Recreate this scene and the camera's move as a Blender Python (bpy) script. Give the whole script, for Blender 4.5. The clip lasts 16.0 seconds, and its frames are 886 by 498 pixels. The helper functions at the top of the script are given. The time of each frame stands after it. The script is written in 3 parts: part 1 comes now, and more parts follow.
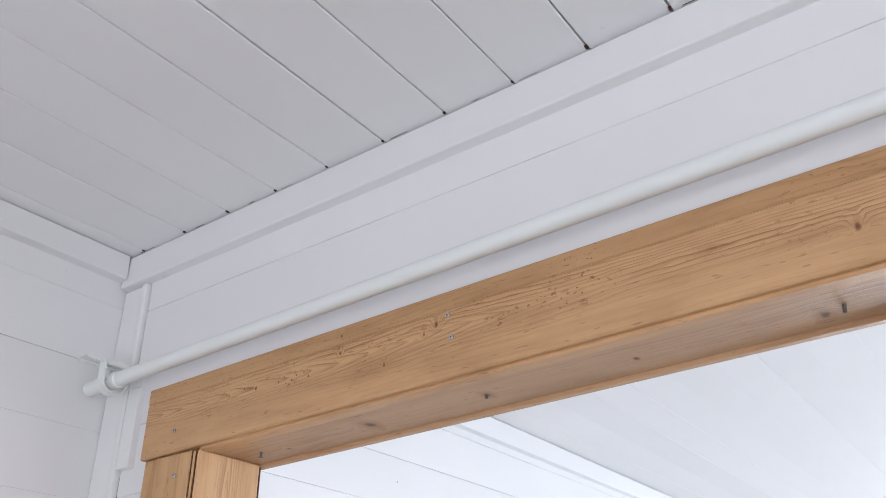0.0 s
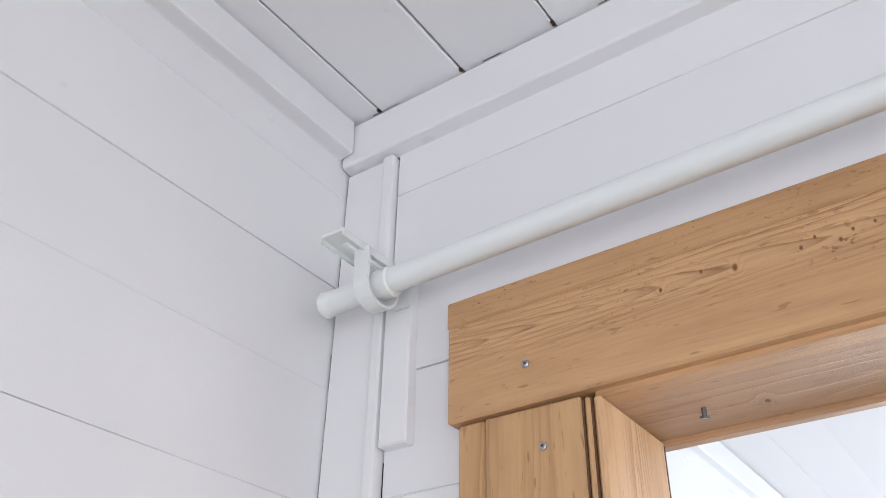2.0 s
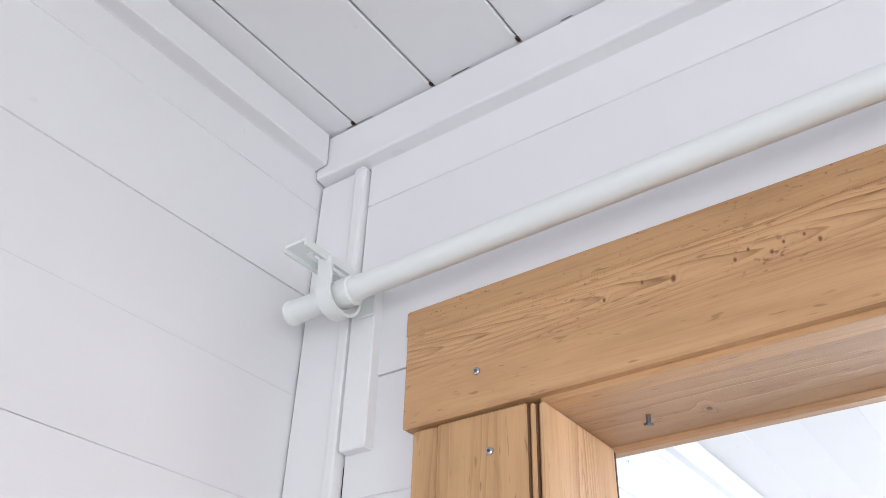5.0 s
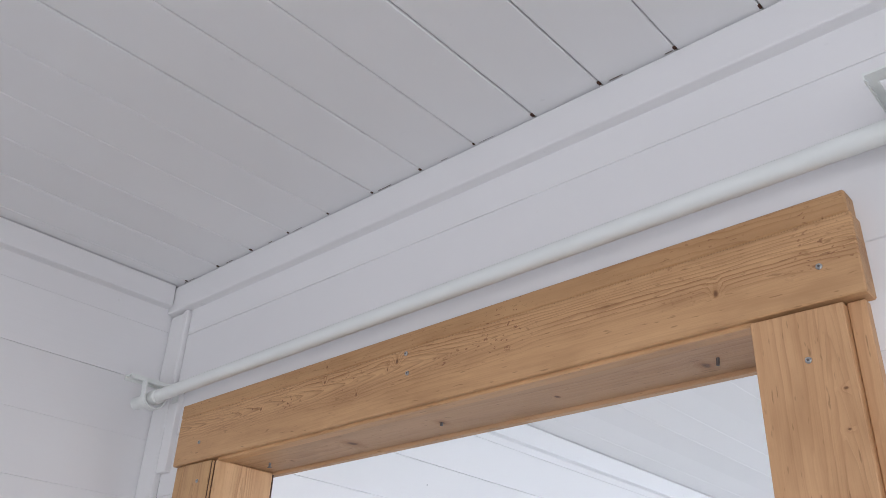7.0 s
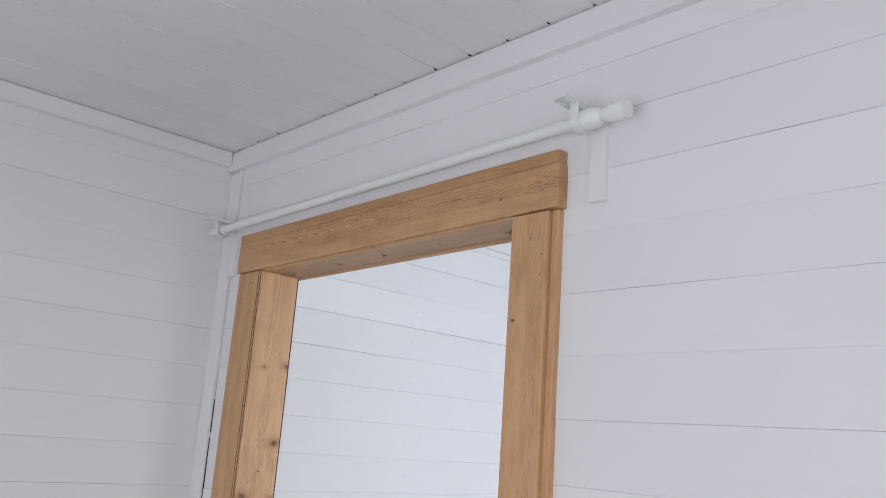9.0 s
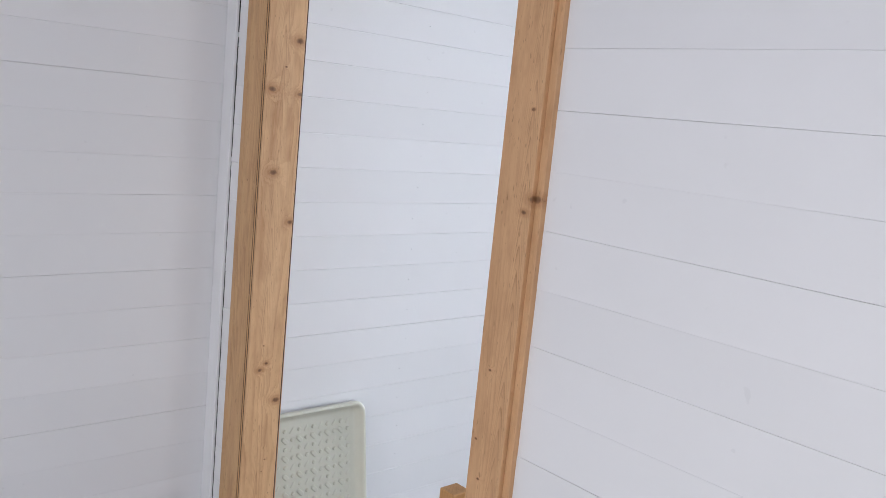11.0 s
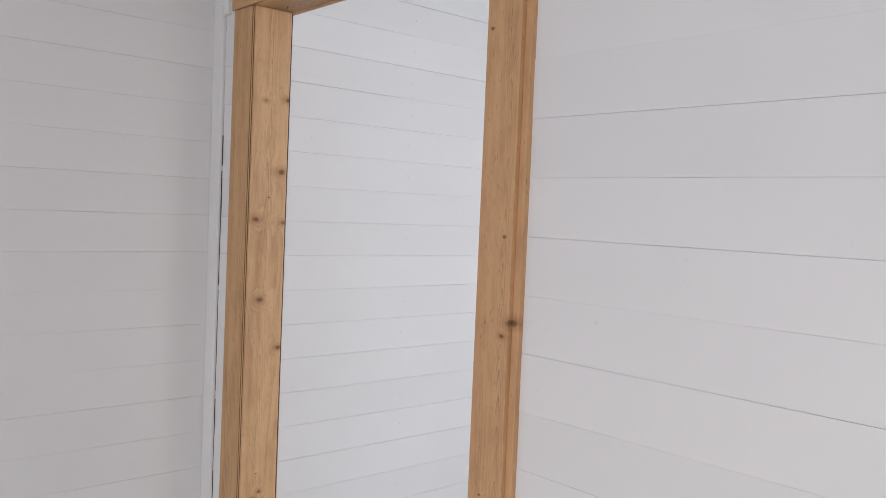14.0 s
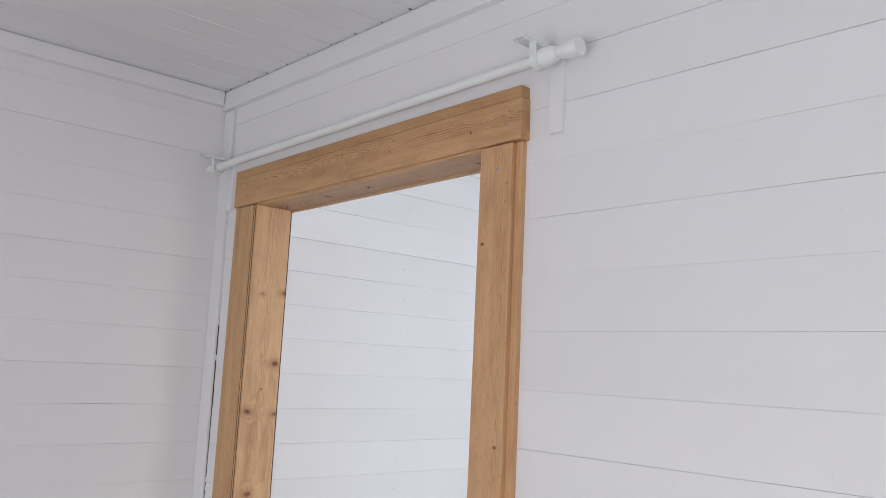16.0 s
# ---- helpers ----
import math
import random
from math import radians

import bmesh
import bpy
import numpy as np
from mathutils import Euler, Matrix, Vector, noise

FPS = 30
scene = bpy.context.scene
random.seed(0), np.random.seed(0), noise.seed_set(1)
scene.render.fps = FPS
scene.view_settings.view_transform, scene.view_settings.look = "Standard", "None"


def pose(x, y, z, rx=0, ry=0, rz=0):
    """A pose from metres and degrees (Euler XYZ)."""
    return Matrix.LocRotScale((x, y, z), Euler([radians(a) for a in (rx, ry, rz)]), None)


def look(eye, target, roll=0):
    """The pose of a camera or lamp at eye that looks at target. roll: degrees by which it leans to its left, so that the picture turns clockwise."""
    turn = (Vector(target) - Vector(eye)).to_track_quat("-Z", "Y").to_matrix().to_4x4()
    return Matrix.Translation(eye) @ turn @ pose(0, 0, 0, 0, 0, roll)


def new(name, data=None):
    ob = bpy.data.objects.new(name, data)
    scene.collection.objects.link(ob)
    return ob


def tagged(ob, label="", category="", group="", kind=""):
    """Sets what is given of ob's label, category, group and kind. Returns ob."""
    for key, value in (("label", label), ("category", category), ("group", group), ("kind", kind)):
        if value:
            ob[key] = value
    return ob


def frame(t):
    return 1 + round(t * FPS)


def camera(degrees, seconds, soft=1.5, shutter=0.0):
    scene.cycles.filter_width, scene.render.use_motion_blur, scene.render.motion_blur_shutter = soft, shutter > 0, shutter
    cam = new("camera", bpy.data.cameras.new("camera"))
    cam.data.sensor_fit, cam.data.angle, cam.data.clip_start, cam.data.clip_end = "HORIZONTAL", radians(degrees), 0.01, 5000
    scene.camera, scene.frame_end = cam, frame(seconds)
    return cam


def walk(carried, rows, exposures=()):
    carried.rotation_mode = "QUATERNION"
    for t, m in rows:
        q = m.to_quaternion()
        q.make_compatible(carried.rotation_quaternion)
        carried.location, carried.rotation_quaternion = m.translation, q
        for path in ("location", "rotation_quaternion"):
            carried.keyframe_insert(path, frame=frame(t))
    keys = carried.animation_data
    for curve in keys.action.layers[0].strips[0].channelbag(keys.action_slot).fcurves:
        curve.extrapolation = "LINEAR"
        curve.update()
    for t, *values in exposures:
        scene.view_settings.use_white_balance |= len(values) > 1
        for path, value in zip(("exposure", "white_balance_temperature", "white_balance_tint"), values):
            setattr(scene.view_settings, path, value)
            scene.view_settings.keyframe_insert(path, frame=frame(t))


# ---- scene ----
cam = camera(55.9, 16.0, soft=0.6)
EXPOSURES = [(0, 0.54, 6550, 9.5), (0.5, 0.46, 6550, 9.5), (1.0, 0.55, 6600, 9), (1.5, 0.6, 6550, 8.5), (2.0, 0.76, 6600, 9), (2.5, 0.87, 6600, 9), (3.2, 0.87, 6550, 8.5), (5.5, 0.91, 6600, 8.5), (6.0, 0.89, 6450, 8), (6.5, 0.6, 6400, 8.5), (7.0, 0.25, 6600, 10), (7.5, 0.18, 6600, 10), (8.2, 0.14, 6600, 9.5), (10.5, 0.09, 6500, 10), (11.5, 0.09, 6600, 11), (12.5, 0.07, 6800, 12), (13.0, 0.02, 6950, 11.5), (13.5, -0.02, 7000, 11.5), (14.0, -0.04, 7000, 11), (15.0, 0.07, 6900, 10.5), (16, 0.08, 6800, 10.5)]
PATH = [
    (0, (-0.534, 0.8, 1.784), (-1.549, 2.23, 2.746), -0.8),
    (0.5, (-0.671, 0.871, 1.789), (-1.757, 2.227, 2.779), 1.2),
    (1, (-0.785, 0.927, 1.795), (-1.921, 2.222, 2.811), 3.1),
    (1.5, (-0.961, 0.96, 1.809), (-2.075, 2.247, 2.858), 3.2),
    (2, (-1.13, 0.994, 1.848), (-2.1, 2.347, 2.956), 1.0),
    (2.5, (-1.198, 1.012, 1.859), (-2.165, 2.368, 2.967), 1.1),
    (3, (-1.206, 1.0, 1.857), (-2.159, 2.365, 2.966), 0.9),
    (3.2, (-1.202, 0.991, 1.855), (-2.15, 2.358, 2.965), 0.7),
    (5.5, (-0.976, 1.005, 1.835), (-2.004, 2.298, 2.962), 2.8),
    (6, (-0.775, 0.985, 1.822), (-1.95, 2.17, 2.924), 2.8),
    (6.5, (-0.547, 0.882, 1.793), (-1.752, 2.129, 2.79), 2.6),
    (7, (-0.325, 0.788, 1.782), (-1.539, 2.071, 2.721), 2.7),
    (7.5, (-0.134, 0.709, 1.768), (-1.42, 2.001, 2.591), 3.7),
    (8, (0.039, 0.596, 1.746), (-1.303, 1.904, 2.444), 3.5),
    (8.2, (0.111, 0.55, 1.738), (-1.258, 1.86, 2.376), 3.6),
    (10.3, (0.354, 0.471, 1.62), (-1.137, 1.803, 1.68), 5.1),
    (10.5, (0.353, 0.469, 1.6), (-1.131, 1.809, 1.554), 5.3),
    (11, (0.349, 0.488, 1.547), (-1.123, 1.805, 1.233), 5.6),
    (11.5, (0.351, 0.494, 1.494), (-1.084, 1.78, 0.958), 6.2),
    (12, (0.36, 0.494, 1.446), (-1.022, 1.748, 0.727), 7.5),
    (12.5, (0.371, 0.494, 1.435), (-0.998, 1.728, 0.658), 7.8),
    (13, (0.381, 0.493, 1.485), (-1.072, 1.754, 0.936), 5.1),
    (13.5, (0.381, 0.497, 1.55), (-1.11, 1.793, 1.24), 3.1),
    (14, (0.386, 0.485, 1.603), (-1.105, 1.814, 1.515), 2.4),
    (14.5, (0.385, 0.481, 1.642), (-1.103, 1.812, 1.751), 2.2),
    (15, (0.393, 0.468, 1.668), (-1.083, 1.796, 1.907), 2.4),
    (15.5, (0.408, 0.455, 1.682), (-1.064, 1.783, 1.944), 2.6),
    (16, (0.416, 0.454, 1.688), (-1.059, 1.774, 1.97), 2.7),
]
walk(cam, [(t, look(eye, target, roll)) for t, eye, target, roll in PATH], EXPOSURES)

# ---- daylight and white balance ----
world = bpy.data.worlds.new("world")
scene.world = world
world.use_nodes = True
wn = world.node_tree.nodes
sky = wn.new("ShaderNodeTexSky")
sky.sky_type, sky.sun_disc, sky.sun_elevation, sky.sun_rotation = "NISHITA", False, radians(38), radians(200)
world.node_tree.links.new(sky.outputs["Color"], wn["Background"].inputs["Color"])
wn["Background"].inputs["Strength"].default_value = 0.1


def unseen_window_light(name, m, width, height, watts, colour):
    """Area lamp for daylight at an unseen window opening; place and strength are assumed."""
    data = bpy.data.lights.new(name, "AREA")
    data.shape, data.size, data.size_y, data.energy, data.color = "RECTANGLE", width, height, watts, colour
    ob = new(name, data)
    ob.matrix_world = m
    return ob


DAY = (0.883, 0.919, 1.0)
unseen_window_light("unseen_window_light", look((0.5, -1.47, 0.8), (0.5, 0, 0.6)), 1.5, 1.3, 34, DAY)
unseen_window_light("unseen_window_light", look((1.72, -0.4, 1.1), (-1.5, -0.4, 1.1)), 1.6, 1.1, 16, DAY)
unseen_window_light("unseen_window_light", look((-0.1, 10.97, 1.25), (-0.1, 0, 1.25)), 2.4, 1.7, 550, (0.84, 0.91, 1.0))
# Window added to brighten the next room's left wall; none is known there.
unseen_window_light("unseen_window_light", look((1.57, 2.3, 1.25), (-1.5, 2.3, 1.25)), 1.1, 1.2, 12.5, (0.84, 0.91, 1.0))


# ---- materials ----
class Graph:
    """A node material, built step by step."""

    def __init__(self, name, rough=0.5, metal=0.0, spec=0.5):
        self.mat = bpy.data.materials.new(name)
        self.mat.use_nodes = True
        self.nt = self.mat.node_tree
        self.bsdf = self.nt.nodes["Principled BSDF"]
        self.bsdf.inputs["Roughness"].default_value = rough
        self.bsdf.inputs["Metallic"].default_value = metal
        self.bsdf.inputs["Specular IOR Level"].default_value = spec

    def put(self, socket, value):
        if isinstance(value, bpy.types.NodeSocket):
            self.nt.links.new(value, socket)
        elif value is not None:
            socket.default_value = value

    def math(self, op, a, b=None, c=None, clamp=False):
        n = self.nt.nodes.new("ShaderNodeMath")
        n.operation, n.use_clamp = op, clamp
        for k, v in enumerate((a, b, c)):
            self.put(n.inputs[k], v)
        return n.outputs[0]

    def coord(self, out="Object"):
        return self.nt.nodes.new("ShaderNodeTexCoord").outputs[out]

    def scaled(self, vec, scale, shift=(0, 0, 0)):
        n = self.nt.nodes.new("ShaderNodeMapping")
        self.put(n.inputs["Vector"], vec)
        self.put(n.inputs["Scale"], scale)
        self.put(n.inputs["Location"], shift)
        return n.outputs[0]

    def noise(self, vec, scale=1.0, detail=3.0, rough=0.55, distort=0.0):
        n = self.nt.nodes.new("ShaderNodeTexNoise")
        self.put(n.inputs["Vector"], vec)
        for k, v in (("Scale", scale), ("Detail", detail), ("Roughness", rough), ("Distortion", distort)):
            n.inputs[k].default_value = v
        return n.outputs[0]

    def ramp(self, fac, stops):
        n = self.nt.nodes.new("ShaderNodeValToRGB")
        el = n.color_ramp.elements
        while len(el) < len(stops):
            el.new(0.5)
        for e, (p, c) in zip(el, stops):
            e.position = p
            e.color = (*c, 1) if isinstance(c, tuple) else (c, c, c, 1)
        self.put(n.inputs[0], fac)
        return n.outputs[0]

    def mix(self, fac, a, b, blend="MIX"):
        n = self.nt.nodes.new("ShaderNodeMix")
        n.data_type, n.blend_type = "RGBA", blend
        self.put(n.inputs[0], fac)
        for k, v in ((6, a), (7, b)):
            self.put(n.inputs[k], (*v, 1) if isinstance(v, tuple) and len(v) == 3 else v)
        return n.outputs[2]

    def split(self, vec):
        n = self.nt.nodes.new("ShaderNodeSeparateXYZ")
        self.put(n.inputs[0], vec)
        return n.outputs

    def rand(self):
        return self.nt.nodes.new("ShaderNodeObjectInfo").outputs["Random"]

    def done(self, colour, bump=None, strength=0.2, distance=0.001, rough=None):
        self.put(self.bsdf.inputs["Base Color"], (*colour, 1) if isinstance(colour, tuple) else colour)
        if rough is not None:
            self.put(self.bsdf.inputs["Roughness"], rough)
        if bump is not None:
            n = self.nt.nodes.new("ShaderNodeBump")
            n.inputs["Strength"].default_value, n.inputs["Distance"].default_value = strength, distance
            self.put(n.inputs["Height"], bump)
            self.nt.links.new(n.outputs[0], self.bsdf.inputs["Normal"])
        return self.mat


def painted(name, base, along, rough=0.42, islands=False):
    """White brush-painted board: brush streaks along the board, faint patches, small tone changes from board to board."""
    g = Graph(name, rough)
    v = g.coord()
    shift = g.rand()
    if islands:
        shift = g.nt.nodes.new("ShaderNodeNewGeometry").outputs["Random Per Island"]
    off = g.nt.nodes.new("ShaderNodeCombineXYZ")
    for k in range(3):
        g.put(off.inputs[k], g.math("MULTIPLY", shift, 7.0 + k))
    add = g.nt.nodes.new("ShaderNodeVectorMath")
    g.put(add.inputs[0], v)
    g.put(add.inputs[1], off.outputs[0])
    v = add.outputs[0]
    stretch = tuple(6.0 if k == along else 260.0 for k in range(3))
    streak = g.noise(g.scaled(v, stretch), 1.0, 4, 0.6)
    patch = g.noise(v, 3.2, 3)
    wave = g.noise(g.scaled(v, tuple(1.5 if k == along else 16.0 for k in range(3))), 1.0, 2)
    tone = g.math("ADD", g.math("MULTIPLY", patch, 0.05), g.math("MULTIPLY", shift, 0.03))
    tone = g.math("ADD", tone, 0.935)
    col = g.mix(1.0, base, tone, "MULTIPLY")
    speck = g.ramp(g.noise(v, 55.0, 1, 0.3), [(0.79, 0.0), (0.83, 0.35)])
    col = g.mix(speck, col, tuple(c * 0.82 for c in base))
    h = g.math("ADD", g.math("MULTIPLY", streak, 0.35), g.math("MULTIPLY", wave, 1.6))
    r = g.math("ADD", rough - 0.08, g.math("MULTIPLY", patch, 0.2))
    return g.done(col, h, 0.22, 0.0012, r)


def pine(name, along, across, knots=(), light=(0.64, 0.378, 0.2), dark=(0.37, 0.17, 0.066), lines=150.0, seed=0.0, stains=0.2, strong=0.5, flame=None, quiet=None):
    """Varnished pine. along, across: axes of the grain and of the face; knots: (place along, place across, radius);
    flame: (place across, half width, rate) of a belt of nested arches, as in a flat-sawn board;
    quiet: two places across, below which grain and dark pits fade out."""
    g = Graph(name, 0.4, spec=0.4)
    v = g.coord()
    xyz = g.split(v)
    u, w = xyz[along], xyz[across]
    other = xyz[3 - along - across]

    def streaked(a, b, shift, detail=2.0, rough=0.5):
        return g.noise(g.scaled(v, tuple(a if k == along else b for k in range(3)), shift), 1.0, detail, rough)

    warp = streaked(1.5, 14.0, (seed, seed * 1.7, 0), 2.5)
    wob = streaked(9.0, 60.0, (seed, 0, seed))
    ripple = streaked(26.0, 150.0, (seed, seed, 0), 2, 0.6)
    small = g.math("ADD", g.math("MULTIPLY", wob, 0.006), g.math("MULTIPLY", ripple, 0.003))
    field = g.math("ADD", g.math("MULTIPLY", warp, 0.06), g.math("MULTIPLY", w, 0.62))
    field = g.math("ADD", field, g.math("MULTIPLY", other, 0.45))
    field = g.math("ADD", field, small)
    rag = g.math("ADD", 0.1, g.math("MULTIPLY", g.noise(v, 190.0, 3), 1.8))
    mask = halo = None
    for ku, kw, r in knots:
        du = g.math("MULTIPLY", g.math("SUBTRACT", u, ku), 1.25)
        dw = g.math("MULTIPLY", g.math("SUBTRACT", w, kw), 0.8)
        d2 = g.math("MULTIPLY", g.math("ADD", g.math("MULTIPLY", du, du), g.math("MULTIPLY", dw, dw)), rag)
        bell = g.math("EXPONENT", g.math("MULTIPLY", d2, -1.0 / (2.4 * r) ** 2))
        field = g.math("ADD", field, g.math("MULTIPLY", bell, 3.0 * r))
        core = g.math("EXPONENT", g.math("MULTIPLY", d2, -1.0 / (0.75 * r) ** 2))
        wide = g.math("EXPONENT", g.math("MULTIPLY", d2, -1.0 / ((2.0 if r > 0.0045 else 1.0) * r) ** 2))
        if r > 0.0045:
            core = g.math("MULTIPLY", g.math("EXPONENT", g.math("MULTIPLY", d2, -1.0 / (0.75 * r) ** 2)), 1.0)
            wide = g.math("MULTIPLY", wide, 0.8)
        mask = core if mask is None else g.math("MAXIMUM", mask, core)
        halo = wide if halo is None else g.math("MAXIMUM", halo, wide)
    saw = [(0.0, 0.0), (0.5, 0.12), (0.8, 0.6), (0.9, 1.0), (0.97, 0.4), (1.0, 0.0)]
    ring = g.ramp(g.math("FRACT", g.math("MULTIPLY", field, lines * 1.65)), saw)
    fade = g.ramp(streaked(2.2, 22.0, (1, seed, 5), 1), [(0.4, 0.05), (0.64, 0.12 + 1.0 * strong)])
    if quiet:
        fade = g.math("MULTIPLY", fade, g.ramp(g.math("DIVIDE", g.math("SUBTRACT", w, quiet[0]), quiet[1] - quiet[0]), [(0.0, 0.2), (1.0, 1.0)]))
    fibre = streaked(12.0, 900.0, (0, 0, 0), 3, 0.65)
    band = streaked(0.8, 45.0, (seed, 2, seed), 3, 0.6)
    big = streaked(1.2, 9.0, (seed, 3, seed))
    col = g.mix(g.math("MULTIPLY", ring, fade), light, dark)
    col = g.mix(g.ramp(band, [(0.42, 0.0), (0.68, 0.45)]), col, tuple(0.45 * a + 0.55 * b for a, b in zip(light, dark)))
    relief = g.math("MULTIPLY", ring, g.math("MULTIPLY", fade, 0.8))
    if flame:
        w0, half, rate = flame
        off = g.math("SUBTRACT", w, w0)
        off = g.math("ADD", off, g.math("MULTIPLY", g.math("SUBTRACT", warp, 0.5), half * 1.2))
        sq = g.math("MULTIPLY", off, off)
        arch = g.math("MULTIPLY", g.math("SQRT", g.math("ADD", sq, 0.00002)), 1.25)
        arch = g.math("ADD", arch, g.math("MULTIPLY", u, rate))
        arch = g.math("ADD", arch, g.math("MULTIPLY", small, 0.9))
        arches = g.ramp(g.math("FRACT", g.math("MULTIPLY", arch, 240.0)), saw)
        belt = g.math("EXPONENT", g.math("MULTIPLY", sq, -1.0 / half ** 2))
        belt = g.math("MULTIPLY", belt, g.ramp(streaked(2.6, 6.0, (seed, 8, 1), 1), [(0.3, 0.45), (0.52, 1.0)]))
        both = g.math("MULTIPLY", arches, belt)
        col = g.mix(g.math("MULTIPLY", both, g.ramp(streaked(14.0, 120.0, (3, seed, 1), 2), [(0.35, 0.15), (0.65, 0.9)])), col, tuple(c * 0.8 for c in dark))
        relief = g.math("MAXIMUM", relief, both)
    col = g.mix(g.math("MULTIPLY", g.math("SUBTRACT", fibre, 0.45), 0.6, clamp=True), col, dark)
    col = g.mix(g.ramp(big, [(0.4, 0.0), (0.75, stains)]), col, tuple(c * 0.72 for c in dark))
    if mask is not None:
        col = g.mix(g.ramp(halo, [(0.15, 0.0), (0.7, 0.6), (0.9, 0.8)]), col, (0.34, 0.15, 0.055))
        col = g.mix(g.ramp(mask, [(0.2, 0.0), (0.55, 0.6), (0.92, 0.85)]), col, (0.105, 0.045, 0.02))
    blotch = streaked(9.0, 34.0, (seed, 6, 2), 3, 0.65)
    col = g.mix(g.ramp(blotch, [(0.5, 0.0), (0.74, 0.38)]), col, tuple(0.8 * c for c in dark))
    col = g.mix(g.ramp(blotch, [(0.28, 0.4), (0.46, 0.0)]), col, tuple(min(1.0, 1.12 * c) for c in light))
    fleck = g.ramp(streaked(75.0, 420.0, (seed, 1, 2), 1, 0.3), [(0.71, 0.0), (0.78, 0.5)])
    col = g.mix(fleck, col, (0.2, 0.095, 0.035))
    if quiet:
        pits = g.ramp(g.noise(g.scaled(v, tuple(0.6 if k == along else 1.0 for k in range(3))), 330.0, 2, 0.5), [(0.62, 0.0), (0.7, 0.75)])
        pits = g.math("MULTIPLY", pits, g.ramp(g.noise(v, 14.0, 2), [(0.45, 0.0), (0.62, 1.0)]))
        pits = g.math("MULTIPLY", pits, g.ramp(g.math("DIVIDE", g.math("SUBTRACT", w, quiet[0]), quiet[1] - quiet[0]), [(0.3, 0.0), (1.0, 1.0)]))
        col = g.mix(pits, col, (0.2, 0.075, 0.032))
    h = g.math("ADD", relief, g.math("MULTIPLY", fibre, 0.35))
    return g.done(col, h, 0.34, 0.0012, g.math("ADD", 0.42, g.math("MULTIPLY", fibre, 0.2)))


def plain(name, base, rough=0.5, metal=0.0, grain=60.0, vary=0.06, bump=0.1):
    g = Graph(name, rough, metal)
    v = g.coord()
    n = g.noise(v, grain, 3)
    tone = g.math("ADD", 1.0 - vary * 0.5, g.math("MULTIPLY", g.noise(v, grain * 0.12, 2), vary))
    return g.done(g.mix(1.0, base, tone, "MULTIPLY"), n, bump, 0.0006)


def carpet_material():
    g = Graph("carpet_dark_brown", 0.95, spec=0.15)
    v = g.coord()
    fine = g.noise(v, 420.0, 3, 0.7)
    mid = g.noise(v, 60.0, 3, 0.6)
    big = g.noise(v, 3.0, 3)
    t = g.math("ADD", g.math("MULTIPLY", fine, 0.75), g.math("MULTIPLY", mid, 0.35))
    col = g.ramp(t, [(0.3, (0.012, 0.009, 0.006)), (0.6, (0.05, 0.037, 0.024)), (0.85, (0.17, 0.13, 0.088))])
    col = g.mix(g.ramp(big, [(0.35, 0.0), (0.7, 0.3)]), col, (0.023, 0.018, 0.013))
    return g.done(col, t, 0.9, 0.004)


WHITE = (0.80, 0.79, 0.80)
paint_x = painted("white_paint_boards", WHITE, 0)
paint_y = painted("white_paint_boards_left", WHITE, 1)
paint_ceiling = painted("white_paint_ceiling", (0.86, 0.855, 0.865), 1, rough=0.75, islands=True)
paint_trim = painted("white_paint_trim", (0.81, 0.80, 0.805), 2)
paint_far = painted("white_paint_far_room", (0.80, 0.805, 0.825), 1, rough=0.6)
plaster = plain("white_wall_plain", (0.78, 0.775, 0.78), 0.6, grain=20, vary=0.05)
plastic_white = plain("white_plastic", (0.80, 0.81, 0.80), 0.35, grain=200, vary=0.02, bump=0.04)
enamel = plain("white_enamel_rod", (0.76, 0.78, 0.765), 0.28, grain=90, vary=0.03, bump=0.04)
heater_white = plain("heater_white_panel", (0.72, 0.745, 0.765), 0.38, grain=300, vary=0.02, bump=0.03)
heater_grey = plain("heater_grey_mark", (0.16, 0.16, 0.17), 0.5)
maroon = plain("maroon_plastic", (0.105, 0.014, 0.016), 0.4, grain=80, vary=0.1)
maroon_light = plain("maroon_plastic_ribs", (0.2, 0.035, 0.038), 0.35, grain=80, vary=0.1)
dark_shell = plain("dark_shell", (0.045, 0.03, 0.03), 0.5)
rubber = plain("black_rubber", (0.012, 0.012, 0.013), 0.45)
skirt_plastic = plain("bluish_white_plastic", (0.62, 0.655, 0.755), 0.4, grain=60, vary=0.05, bump=0.05)
cream = plain("cream_plastic", (0.62, 0.62, 0.535), 0.3, grain=150, vary=0.05, bump=0.05)
steel = plain("zinc_steel", (0.45, 0.46, 0.48), 0.35, 0.9, grain=400, vary=0.2)
dull_steel = plain("dull_steel", (0.16, 0.15, 0.15), 0.5, 0.8, grain=400, vary=0.3)
painted_shade = plain("dark_gap_shade", (0.02, 0.018, 0.016), 0.9)
shaving_mat = plain("pale_wood_shaving", (0.55, 0.42, 0.26), 0.8, grain=300, vary=0.3)
groove_shade = plain("brown_groove_shade", (0.12, 0.054, 0.024), 0.6)
brown_shade = plain("dark_brown_shade", (0.075, 0.032, 0.018), 0.6)
carpet = carpet_material()

